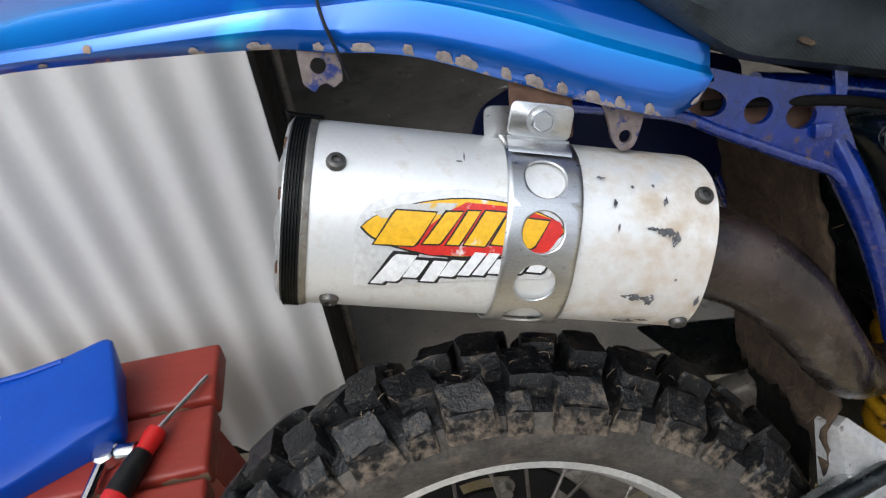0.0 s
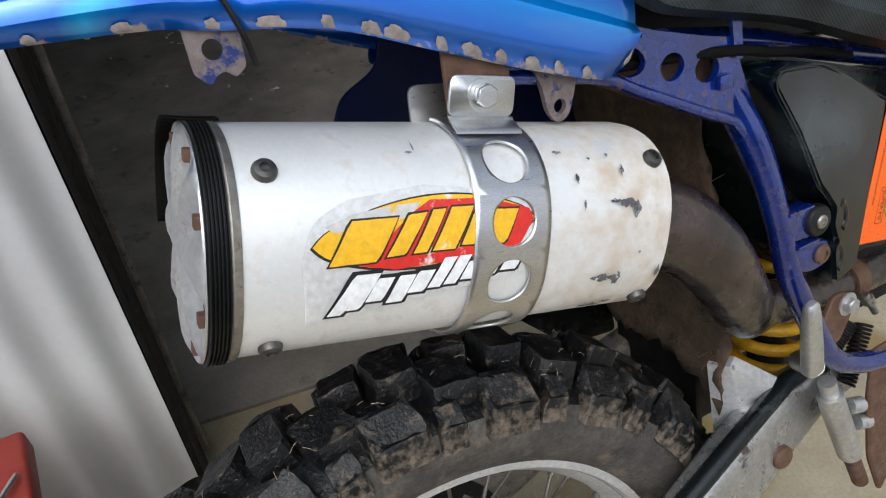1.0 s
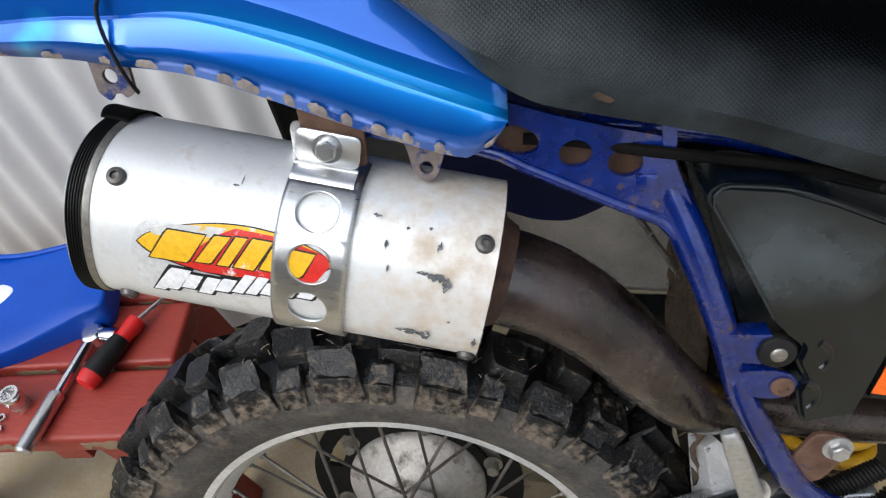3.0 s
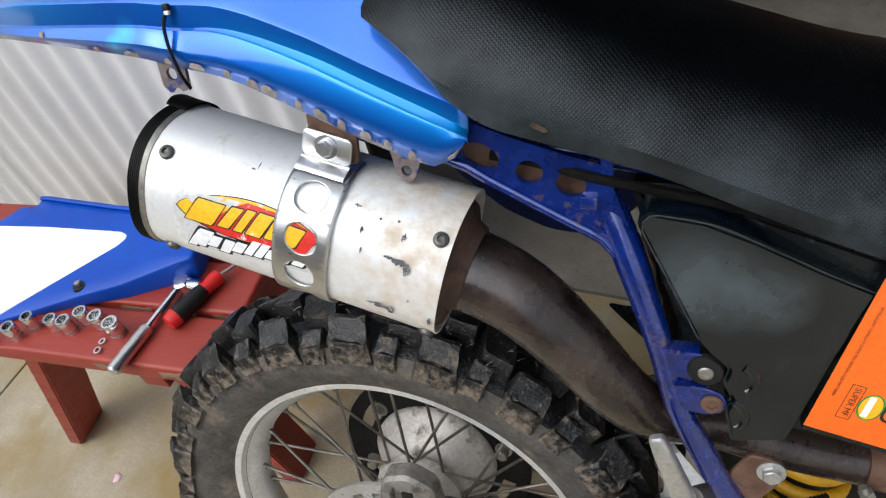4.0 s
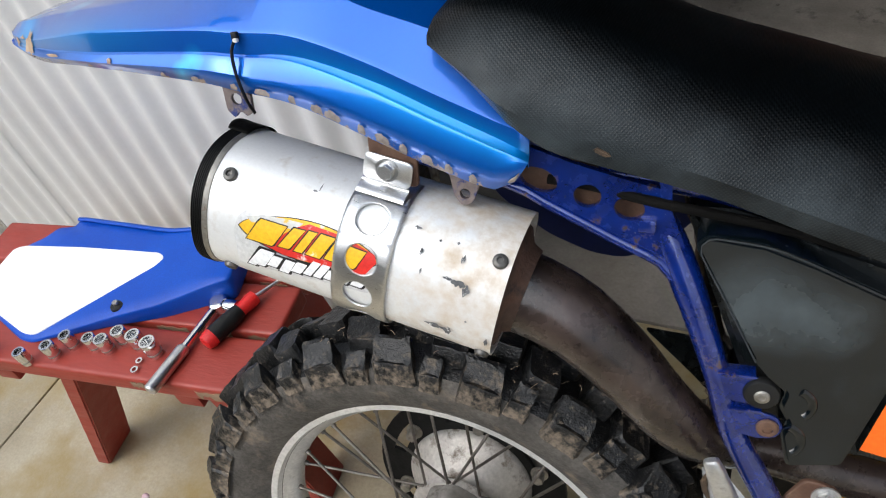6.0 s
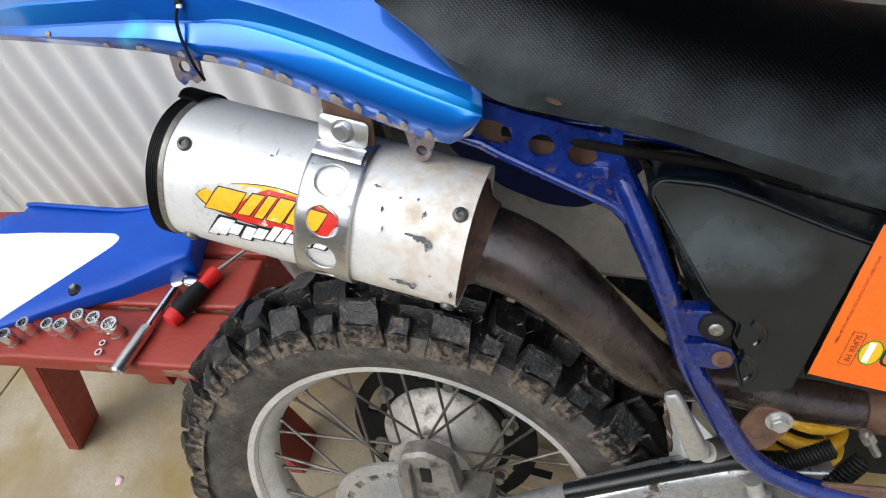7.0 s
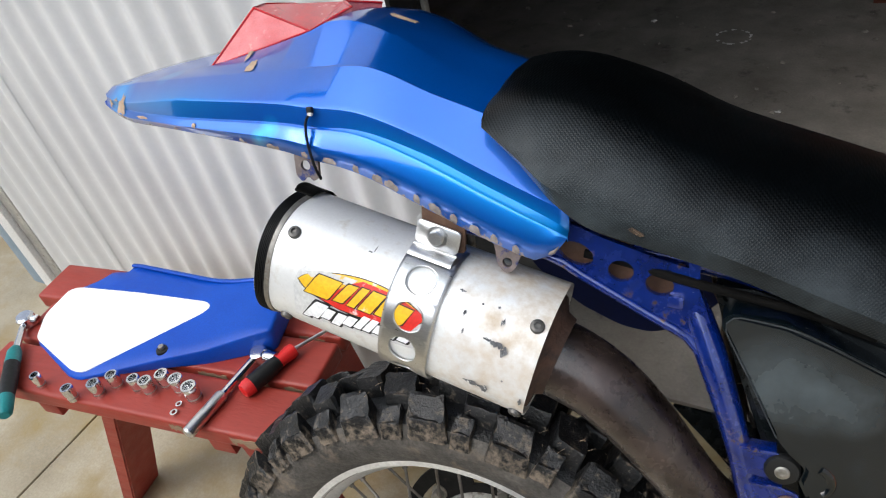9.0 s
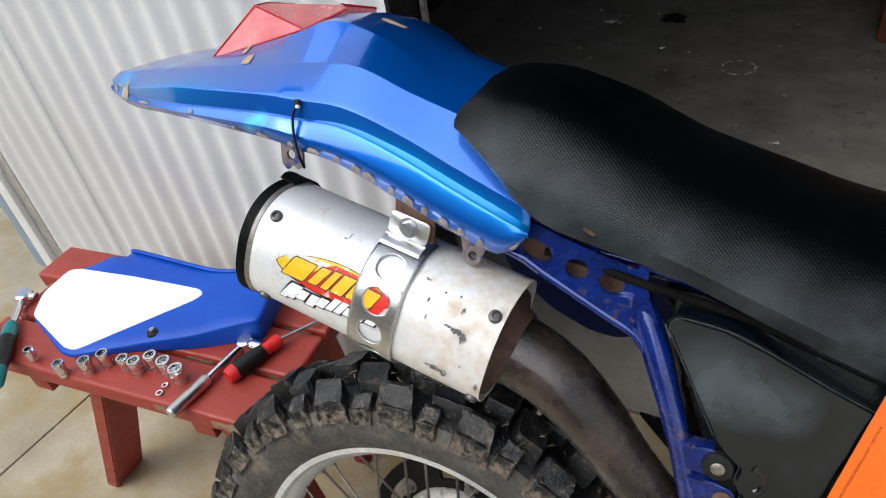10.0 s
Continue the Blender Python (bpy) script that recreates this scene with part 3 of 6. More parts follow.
def knob_mesh(name, y0, y1, half, r0, r1, drop, seed, skew=0.0):
    """A sharp-edged rubber block: across from y0 to y1, half its length along the tread, standing from r0 to r1; drop lowers its outer end."""
    rnd = random.Random(seed)
    bm = bmesh.new()
    yc, yh = (y0 + y1) / 2, (y1 - y0) / 2
    foot = []
    for cx, cy in ((1, -1), (1, 1), (-1, 1), (-1, -1)):
        cut = rnd.uniform(0.06, 0.2)
        ax, ay = cx * rnd.uniform(0.93, 1.0), cy * rnd.uniform(0.95, 1.0)
        turn = cx * cy > 0
        ends = [(ax, ay - cy * cut * 1.2), (ax - cx * cut, ay)]
        foot += ends if turn else ends[::-1]
    dense_foot = []
    for (xa, ya), (xb, yb) in zip(foot, foot[1:] + foot[:1]):
        k = 4 if math.hypot(xb - xa, yb - ya) > 0.7 else 1
        dense_foot += [(xa + (xb - xa) * i / k, ya + (yb - ya) * i / k) for i in range(k)]
    loops = []
    for k, s in ((0.0, 1.1), (0.5, 1.03), (0.93, 1.0), (1.0, 0.95), (0.985, 0.55)):
        loop = []
        for c, d in dense_foot:
            out = 0.5 + 0.5 * d * (1 if yc > 0 else -1)
            bulge = (c * half) ** 2 / 0.68
            r = r0 + (r1 - r0) * k - drop * out * (0.5 + 0.5 * k) - bulge
            p = Vector((c * half * s + skew * d * half, yc + yh * d * s, r))
            n = noise.noise_vector(Vector((p.x * 95 + seed * 3.7, p.y * 95, p.z * 95)))
            loop.append(tuple(p + n * (0.0022 if k > 0.9 else 0.0012)))
        loops.append(loop)
    rings(loops, True, True, bm)
    me = mesh_of(name, bm, RUBBER, 30)
    grime = me.attributes.new("wear", "FLOAT", "POINT")
    grime.data.foreach_set("value", [0.5 - 0.2 * min(1.0, max(0.0, (v.co.z - 0.290) / 0.026)) + rnd.uniform(-0.12, 0.08) if abs(v.co.y) > 0.047 else 0.24 + rnd.uniform(-0.14, 0.12) for v in me.vertices])
    return me


KNOBS = 20
jitter = random.Random(8)
for side in (-1, 1):
    shapes = {
        "shoulder": [knob_mesh("knob", *sorted((side * 0.037, side * 0.062)), 0.0205, 0.297, 0.3335, 0.021, k, 0.14 * side) for k in range(6)],
        "small": [knob_mesh("knob", *sorted((side * 0.043, side * 0.0605)), 0.0125, 0.295, 0.323, 0.014, k + 9, -0.1 * side) for k in range(6)],
        "inner": [knob_mesh("knob", *sorted((side * 0.003, side * 0.040)), 0.0205, 0.302, 0.3385, 0.0075, k + 20, 0.26 * side) for k in range(6)],
    }
    for i in range(KNOBS):
        turn = 2 * math.pi / KNOBS
        for kind, off in (("shoulder", 0.0), ("small", 0.47), ("inner", 0.5)):
            ob = new("knob", shapes[kind][(i * 5 + len(kind) + i // 6) % 6])
            ob.parent = tyre
            ob.matrix_basis = Matrix.Rotation(turn * (i + off + 0.12 * side) + jitter.uniform(-0.02, 0.02), 4, "Y") @ Matrix.Diagonal((jitter.uniform(0.84, 1.1), jitter.uniform(0.98, 1.012), jitter.uniform(0.988, 1.006), 1))
centre = [knob_mesh("knob", -0.021, 0.021, 0.0175, 0.309, 0.3425, 0.0, k + 40) for k in range(5)]
for i in range(KNOBS):
    ob = new("knob", centre[i * 3 % 5])
    ob.parent = tyre
    ob.matrix_basis = Matrix.Rotation(2 * math.pi / KNOBS * i + jitter.uniform(-0.02, 0.02), 4, "Y") @ Matrix.Diagonal((jitter.uniform(0.88, 1.08), jitter.uniform(0.94, 1.04), jitter.uniform(0.993, 1.003), 1))
# straw and crumbs of earth caught in the tread
bm = bmesh.new()
for i in range(300):
    a, y = jitter.uniform(0, 2 * math.pi), jitter.uniform(-0.055, 0.055)
    r = 0.338 - 0.011 * max(0.0, abs(y) - 0.03) / 0.025 - jitter.uniform(0, 0.02 if i % 3 == 0 else 0.004)
    c = Vector((r * math.cos(a), y, r * math.sin(a)))
    d = Vector((-math.sin(a) * jitter.uniform(-1, 1), jitter.uniform(-1, 1), math.cos(a) * jitter.uniform(-1, 1))).normalized() * jitter.uniform(0.0015, 0.0055)
    tube([tuple(c - d), tuple(c + c.normalized() * 0.0008), tuple(c + d)], jitter.uniform(0.00015, 0.00035), 4, bm)
tagged(part("dry_grass", bm, DRY_MUD, tyre, "straw and crumbs of earth in the tread"), kind="stuff")
# raised moulded marks round the near sidewall
bm = bmesh.new()
for i in range(46):
    a = radians(70 + 3.1 * i + (14 if i > 14 else 0) + (20 if i > 30 else 0))
    m = Matrix.Rotation(a, 4, "Y") @ Matrix.Translation((0, -0.0505, 0.262)) @ Matrix.Rotation(radians(28), 4, "X")
    box((0.006 if i % 3 else 0.0025, 0.0016, 0.010 if i % 4 else 0.006), (0, 0, 0), 0.0, m, bm)
part("moulded_marks", bm, SIDEWALL, tyre, "worn raised marks on the sidewall")

rim_prof = [(0.2395, 0.033), (0.2390, 0.030), (0.228, 0.0285), (0.222, 0.020), (0.213, 0.011), (0.2115, 0.0)]
rim_prof = rim_prof + [(r, -y) for r, y in rim_prof[-2::-1]]
rim_prof = rim_prof + [(0.2375, -0.0352), (0.2295, -0.0335), (0.2255, -0.024), (0.218, -0.012), (0.2165, 0.0), (0.218, 0.012), (0.2255, 0.024), (0.2295, 0.0335), (0.2375, 0.0352)]
rim = part("rim", lathe(rim_prof, 96, "Y", closed_profile=True), RIM_ALU, bike, "scuffed silver aluminium rim", 40, WHEEL)
for i in range(36):
    a = 2 * math.pi * i / 36
    side = -1 if i % 2 else 1
    lean = (0.62 if (i // 2) % 2 else -0.62)
    p0 = (0.052 * math.cos(a + lean), side * 0.032, 0.052 * math.sin(a + lean))
    p1 = (0.207 * math.cos(a), side * 0.006, 0.207 * math.sin(a))
    p2 = (0.2135 * math.cos(a), side * 0.005, 0.2135 * math.sin(a))
    bm = tube([p0, p1], 0.0019, 8)
    tube([p1, p2], 0.0034, 8, bm)
    part("spoke", bm, SPOKE, rim)

part("hub", lathe([(0.012, -0.075), (0.03, -0.075), (0.032, -0.04), (0.056, -0.036), (0.056, -0.03), (0.03, -0.024), (0.028, 0.02), (0.06, 0.028), (0.062, 0.036), (0.03, 0.05), (0.012, 0.06)], 40), HUB_ALU, bike, "dirty cast aluminium wheel hub", 35, WHEEL)


def ring_with_holes(r0, r1, thick, n, hole, slots=1.0, y=0.0, teeth=0):
    """A disc between two radii, pierced by n holes; teeth cut the outer edge."""
    bm = bmesh.new()
    seg = n * 8
    rows = []
    mid = (r0 + r1) / 2
    for face in (0, 1):
        grid = []
        for r in (r0, mid - hole, mid + hole, r1):
            loop = []
            for i in range(seg):
                a = 2 * math.pi * i / seg
                rr = r
                if r == r1 and teeth:
                    rr = r1 * (1 + 0.02 * math.sin(a * teeth))
                loop.append(bm.verts.new((rr * math.cos(a), y + face * thick, rr * math.sin(a))))
            grid.append(loop)
        rows.append(grid)
    for face in (0, 1):
        g = rows[face]
        for k in range(3):
            for i in range(seg):
                if k == 1 and i % 8 in (2, 3, 4, 5) and slots:
                    continue
                bm.faces.new((g[k][i], g[k][(i + 1) % seg], g[k + 1][(i + 1) % seg], g[k + 1][i]))
    for k in (0, 3):
        for i in range(seg):
            j = (i + 1) % seg
            bm.faces.new((rows[0][k][i], rows[0][k][j], rows[1][k][j], rows[1][k][i]))
    if slots:
        for i in range(seg):
            if i % 8 in (2, 3, 4, 5):
                j = (i + 1) % seg
                for k in (1, 2):
                    bm.faces.new((rows[0][k][i], rows[0][k][j], rows[1][k][j], rows[1][k][i]))
            if i % 8 in (2, 6):
                bm.faces.new((rows[0][1][i], rows[0][2][i], rows[1][2][i], rows[1][1][i]))
    return bm


part("brake_disc", ring_with_holes(0.066, 0.105, 0.004, 20, 0.0045, y=-0.055), ALU, bike, "slotted steel brake disc", 35, WHEEL)
part("brake_disc_carrier", lathe([(0.03, -0.052), (0.074, -0.052), (0.074, -0.049), (0.03, -0.049)], 40, closed_profile=True), ALU, bike, "", 35, WHEEL)
part("sprocket", ring_with_holes(0.082, 0.135, 0.006, 6, 0.009, y=0.1, teeth=46), BLACK_STEEL, bike, "black chain sprocket with cutouts", 35, WHEEL)
carrier = part("sprocket_carrier", lathe([(0.02, 0.04), (0.045, 0.05), (0.07, 0.075), (0.084, 0.088), (0.088, 0.094), (0.088, 0.0995), (0.02, 0.098)], 48), HUB_ALU, bike, "dirty pale aluminium sprocket carrier", 35, WHEEL)
for i in range(6):
    a = 2 * math.pi * (i + 0.3) / 6
    part("bolt", hex_bolt((0.104 * math.cos(a), 0.099, 0.104 * math.sin(a)), (0, -1, 0), 0.0085, 0.014, 0.012), BOLT, carrier)
part("wheel_axle", tube([(0, -0.13, 0), (0, 0.13, 0)], 0.01, 16), BOLT, bike, "", 35, WHEEL)

# brake caliper and its hanger
bm = plate(rounded([(0.018, 0.41), (0.012, 0.47), (0.022, 0.512), (0.05, 0.522), (0.078, 0.508), (0.085, 0.46), (0.10, 0.40), (0.06, 0.34), (0.02, 0.35)], 0.008), 0.026, Matrix.Translation((0, -0.1, 0)), 0.004)
caliper = part("brake_caliper", bm, GRIMY, bike, "grime-covered grey brake caliper")
part("caliper_body", box((0.045, 0.05, 0.055), (0.095, -0.085, 0.435), 0.008), GRIMY, caliper)
part("caliper_rib", box((0.01, 0.012, 0.06), (0.03, -0.104, 0.475), 0.003), GRIMY, caliper)
# black strip on the surface stands in for a slot's shade
part("caliper_slot", box((0.012, 0.004, 0.02), (0.05, -0.1005, 0.49), 0.001), BLACK_RUBBER, caliper)

# swing arm
for side, name in ((-1, "swing_arm"), (1, "swing_arm")):
    y = -0.098 if side < 0 else 0.128
    loops = []
    for x, zc, h, w in ((-0.06, 0.325, 0.03, 0.014), (-0.02, 0.338, 0.036, 0.016), (0.05, 0.372, 0.036, 0.016), (0.2, 0.44, 0.036, 0.018), (0.3, 0.479, 0.039, 0.019), (0.35, 0.497, 0.036, 0.018), (0.40, 0.51, 0.028, 0.016), (0.45, 0.518, 0.024, 0.015)):
        inward = -side * 0.026 * min(1.0, max(0.0, (x - 0.15) / 0.22))
        ring = []
        for a in np.linspace(0, 2 * math.pi, 20, False):
            c, s = math.cos(a), math.sin(a)
            ring.append((x - 0.42 * h * np.sign(s) * abs(s) ** 0.4, y + inward + w * np.sign(c) * abs(c) ** 0.4, zc + h * np.sign(s) * abs(s) ** 0.4))
        loops.append(ring)
    arm = part("swing_arm", rings(loops), ARM_ALU if side < 0 else GRIMY, bike, "mud-splashed silver aluminium swing arm")
    if side < 0:
        part("adjuster_boss", lathe([(0.0001, -0.101), (0.010, -0.101), (0.012, -0.099), (0.012, -0.086)], 24, at=(0.335, 0, 0.474)), RUSTY, arm)
        part("chain_slider", tube([(0.20, -0.101, 0.492), (0.224, -0.099, 0.501), (0.30, -0.090, 0.527), (0.354, -0.083, 0.543), (0.40, -0.081, 0.549)], 0.009), BLACK_PLASTIC, arm, "black rubber strip along the top")
for side in (-1,):
    k = [Vector((x, -side * y, z)) for x, y, z in ((0.338, -0.084, 0.546), (0.302, -0.066, 0.577), (0.292, -0.048, 0.575), (0.306, -0.043, 0.452), (0.322, -0.07, 0.47))]
    bm = rings([[tuple(p) for p in k], [tuple(p + Vector((0.012, -side * 0.006, 0.003))) for p in k]])
    part("swing_arm_gusset", bm, GUSSET, bike, "bright aluminium gusset of the swing arm")
# dark plate added to stand in for the shaded hollow below the flap
part("inner_guard", box((0.008, 0.12, 0.2), (0.318, 0.05, 0.535), 0.002), BLACK_STEEL, bike, "dark plate added for the shaded hollow by the flap")

# length of drive chain seen through the frame
for i in range(9):
    c = Vector((0.252, 0.068, 0.745)).lerp(Vector((0.308, 0.03, 0.666)), i / 8)
    d = Vector((0.056, -0.038, -0.079)).normalized()
    bm = tube([tuple(c - d * 0.0062 + Vector((0, -0.003 * (i % 2), 0))), tuple(c + d * 0.0062 + Vector((0, -0.003 * (i % 2), 0)))], 0.0045, 10, flat=0.6)
    part("chain_link", bm, GRIMY, bike)

# shock absorber
turns, spring_pts = 10.5, []
top, low = Vector((0.432, 0.0, 0.74)), Vector((0.427, 0.0, 0.485))
ax = (top - low).normalized()
sx = ax.cross(Vector((0, 1, 0))).normalized()
for i in range(int(turns * 24)):
    a = 2 * math.pi * i / 24
    c = low + (top - low) * (i / (turns * 24))
    spring_pts.append(c + 0.038 * (sx * math.cos(a) + Vector((0, 1, 0)) * math.sin(a)))
part("shock_spring", tube(spring_pts, 0.0066, 12), YELLOW, bike, "yellow painted shock spring", 60)
part("damper", tube([low, top], 0.02, 20), BLACK_STEEL, bike, "dark shock damper")

# exhaust: silencer in its own frame, x along the barrel from its tail end
CAN_AT = Matrix(((0.9655, 0, 0.2605, -0.0945), (0, 1, 0, -0.118), (-0.2605, 0, 0.9655, 0.8637), (0, 0, 0, 1)))
CAN_L, CAN_R = 0.2415, 0.056


def oval(a, grow=0.0, flat=1.0):
    c, s = math.cos(a), math.sin(a)
    e = 2 / 2.4
    r = CAN_R + grow
    return (r * flat * np.sign(c) * abs(c) ** e, r * np.sign(s) * abs(s) ** e)


def oval_ring(x, grow, k=64):
    return [(x, *oval(a, grow)) for a in np.linspace(0, 2 * math.pi, k, False)]


silencer = part("silencer", rings([oval_ring(x, g) for x, g in ((0.0, -0.003), (0.0, 0), (0.02, 0), (0.14, 0), (0.175, 0), (0.21, 0), (CAN_L, 0), (CAN_L, -0.0012), (CAN_L - 0.012, -0.002), (CAN_L - 0.014, -0.02), (CAN_L - 0.01, -0.031))]), CAN, bike, "scuffed pale aluminium silencer with a worn sticker", 35, CAN_AT)
tan = silencer.data.attributes.new("wear", "FLOAT", "POINT")
tan.data.foreach_set("value", [0.3 + 0.3 * min(1.0, max(0.0, (v.co.x - 0.13) / 0.07)) for v in silencer.data.vertices])
rows = []
for i in range(25):
    x = -0.0135 + 0.010 * i / 24
    rows.append(oval_ring(x, 0.0012 + (0.0011 if i % 4 in (1, 2) else -0.0006)))
part("rubber_band", rings(rows), BLACK_RUBBER, silencer, "ribbed black rubber band", 60)
part("end_ring", rings([oval_ring(x, g) for x, g in ((-0.0045, -0.002), (-0.0045, 0.001), (-0.003, 0.0018), (-0.001, 0.0014), (0.0006, 0.0008), (0.0006, -0.002))]), BOLT, silencer, "browned steel edge ring")
rows = []
for x, g in ((-0.0132, -0.002), (-0.0142, 0.0005), (-0.0152, 0.0), (-0.0175, -0.003), (-0.0192, -0.010), (-0.0202, -0.022), (-0.0205, -0.045)):
    ring = []
    for a in np.linspace(0, 2 * math.pi, 96, False):
        lobe = 0.5 + 0.5 * math.cos(8 * a)
        y, z = oval(a, g - (0.006 * (1 - lobe) if g < 0 else 0))
        ring.append((x + (0.0055 * (1 - lobe) if -0.03 < g < -0.001 else 0), y, z))
    rows.append(ring)
cap = part("end_cap", rings(rows), ALU, silencer, "lobed cast aluminium end cap", 50)
for i in range(8):
    a = 2 * math.pi * (i + 0.5) / 8
    y, z = oval(a, -0.007)
    part("bolt", box((0.005, 0.0062, 0.0062), (-0.0148, y, z), 0.0008), RUSTY, cap)
for x, a in ((0.0132, 0.72), (0.0145, -0.70), (0.2325, 0.72), (0.235, -0.70)):
    z = 0.0415 if a > 0 else -0.0405
    d = 0.056 * (1 - (abs(z) / 0.056) ** 2.4) ** (1 / 2.4)
    nrm = (0, -(d / 0.056) ** 1.4, math.copysign((abs(z) / 0.056) ** 1.4, z))
    part("screw", button_screw((x, -d, z), nrm, 0.0058, 0.004), SCREW, silencer, "dark domed screw")

# strap round the barrel
arc, s = [], 0.0
for a in np.linspace(0, 2 * math.pi, 2881):
    p = Vector((0, *oval(math.pi / 2 + a, 0.0012)))
    s += (p - arc[-1][1]).length if arc else 0
    arc.append((s, p))


ARC_U = np.array([q[0] for q in arc])


def on_arc(u):
    """The point and outward normal on the barrel's outline, u metres down the near side from its top."""
    k = int(np.argmin(np.abs(ARC_U - u)))
    a, b = arc[max(k - 1, 0)][1], arc[min(k + 1, 2880)][1]
    t = (b - a).normalized()
    return arc[k][1], Vector((0, -t.z, t.y)) * -1


def wrapped(points, x0, lift=0.0):
    out = []
    for u, x in points:
        p, nrm = on_arc(u)
        q = p + nrm * lift
        out.append((x0 + x, q.y, q.z))
    return out


bm = bmesh.new()
START, PITCH = 0.0150, 0.0315
for i in range(9):
    inner, outer = holed(PITCH, 0.0445, 0.0124, 48, (START + PITCH * i, 0.0))
    for cx, cz in ((-0.5, -0.5), (-0.5, 0.5), (0.5, -0.5), (0.5, 0.5)):
        corner = (START + PITCH * (i + cx), 0.0445 * cz)
        outer[min(range(48), key=lambda k: math.dist(outer[k], corner))] = corner
    rows = []
    for f in (0.0, 0.12, 0.4, 0.7, 1.0):
        rows.append([bm.verts.new(v) for v in wrapped([(a[0] * (1 - f) + b[0] * f, a[1] * (1 - f) + b[1] * f) for a, b in zip(inner, outer)], 0.1335, 0.0012)])
    for a, b in zip(rows, rows[1:]):
        for k in range(48):
            bm.faces.new((a[k], a[(k + 1) % 48], b[(k + 1) % 48], b[k]))
bmesh.ops.remove_doubles(bm, verts=bm.verts, dist=2e-4)
strap = part("strap", bm, STEEL, silencer, "polished steel strap pierced with round holes", 50)
thick = strap.modifiers.new("thickness", "SOLIDIFY")
thick.thickness, thick.offset = 0.0016, 0.0
m = Matrix.Translation((0.1315, -0.0205, 0.0))
bm = plate(rounded([(-0.0195, 0.0625), (0.0195, 0.0625), (0.0195, 0.0835), (-0.0195, 0.0835)], 0.005), 0.002, m, 0.0004)
rows = []
for t in np.linspace(0, 1, 7):
    turn = radians(68) * min(1.0, t * 1.6)
    y, z = -0.0205 - 0.0105 * t ** 1.5, 0.0626 - 0.0075 * t
    rows.append([(0.1315 - 0.0193, y, z), (0.1315 + 0.0193, y, z), (0.1315 + 0.0193, y + 0.002 * math.cos(turn), z + 0.002 * math.sin(turn)), (0.1315 - 0.0193, y + 0.002 * math.cos(turn), z + 0.002 * math.sin(turn))])
rings(rows, True, True, bm)
bracket = part("strap_bracket", bm, STEEL, silencer, "bent stainless bracket", 70)
part("bolt", hex_bolt((0.1315, -0.0207, 0.0735), (0, -1, 0), 0.0068, 0.006, 0.0092), STEEL, bracket)
# dark guard plate hugging the top of the tail end
rows = []
for i, u in enumerate(np.linspace(0.002, -0.098, 24)):
    p, nrm = on_arc(u % arc[-1][0])
    tail = -0.016 - 0.006 * math.sin(min(1.0, i / 5) * math.pi / 2)
    rows.append([tuple(p + nrm * (0.0016 + 0.06 * max(0.0, -x - 0.012)) + Vector((x, 0, 0))) for x in np.linspace(0.002, tail, 9)])
guard = part("heat_guard", rings(rows, False, False), SHADED_STEEL, silencer, "thin dark guard tab at the tail end")
thick = guard.modifiers.new("thickness", "SOLIDIFY")
thick.thickness = 0.0009

line = smooth_path([(0.125, -0.118, 0.799, 0.033), (0.145, -0.118, 0.794, 0.033), (0.17, -0.1195, 0.784, 0.032), (0.194, -0.121, 0.769, 0.0305), (0.2205, -0.121, 0.743, 0.0285), (0.2425, -0.117, 0.713, 0.0265), (0.2655, -0.109, 0.681, 0.025), (0.285, -0.096, 0.657, 0.0235), (0.305, -0.083, 0.642, 0.0222), (0.335, -0.073, 0.633, 0.0212), (0.40, -0.062, 0.61, 0.0208), (0.48, -0.055, 0.598, 0.0208), (0.62, -0.05, 0.592, 0.0208)], 0.008)
part("inlet_collar", tube([(0.132, -0.118, 0.7995, 0.0525), (0.1375, -0.118, 0.798, 0.049), (0.141, -0.118, 0.797, 0.0375), (0.148, -0.118, 0.7945, 0.0342)], None, 36), PIPE_RUST, bike, "rusty inlet collar", 50)
pipe = part("exhaust_pipe", tube(line, None, 28), PIPE, bike, "heat-browned steel exhaust pipe", 60)
part("clamp", tube([(0.458, -0.057, 0.6005), (0.478, -0.056, 0.5985)], 0.0228, 28), RUSTY, pipe, "rusty pipe clamp")

# rear mudguard
ST = [  # x, edge y, edge z, low crease y, z, upper crease y, z, ridge z
    (-0.388, -0.030, 0.990, -0.032, 0.994, -0.022, 0.999, 1.001),
    (-0.380, -0.048, 0.984, -0.050, 0.991, -0.038, 1.001, 1.005),
    (-0.360, -0.061, 0.978, -0.063, 0.988, -0.050, 1.004, 1.011),
    (-0.317, -0.078, 0.971, -0.082, 0.986, -0.064, 1.009, 1.021),
    (-0.236, -0.106, 0.972, -0.109, 0.989, -0.084, 1.017, 1.036),
    (-0.107, -0.131, 0.965, -0.127, 0.991, -0.099, 1.027, 1.062),
    (-0.068, -0.133, 0.958, -0.128, 0.9885, -0.0995, 1.029, 1.072),
    (-0.018, -0.135, 0.948, -0.129, 0.985, -0.100, 1.030, 1.060),
    (0.037, -0.136, 0.925, -0.130, 0.967, -0.102, 1.010, 1.038),
    (0.090, -0.138, 0.903, -0.132, 0.944, -0.104, 0.992, 1.020),
    (0.133, -0.139, 0.889, -0.134, 0.926, -0.106, 0.970, 1.000),
    (0.148, -0.138, 0.895, -0.135, 0.920, -0.107, 0.962, 0.995),
    (0.158, -0.137, 0.909, -0.136, 0.916, -0.108, 0.955, 0.990),
]
loops, wears, gleams = [], [], []
dense = smooth_path([(s[0], 0, 0, *s[1:]) for s in ST], 0.008)
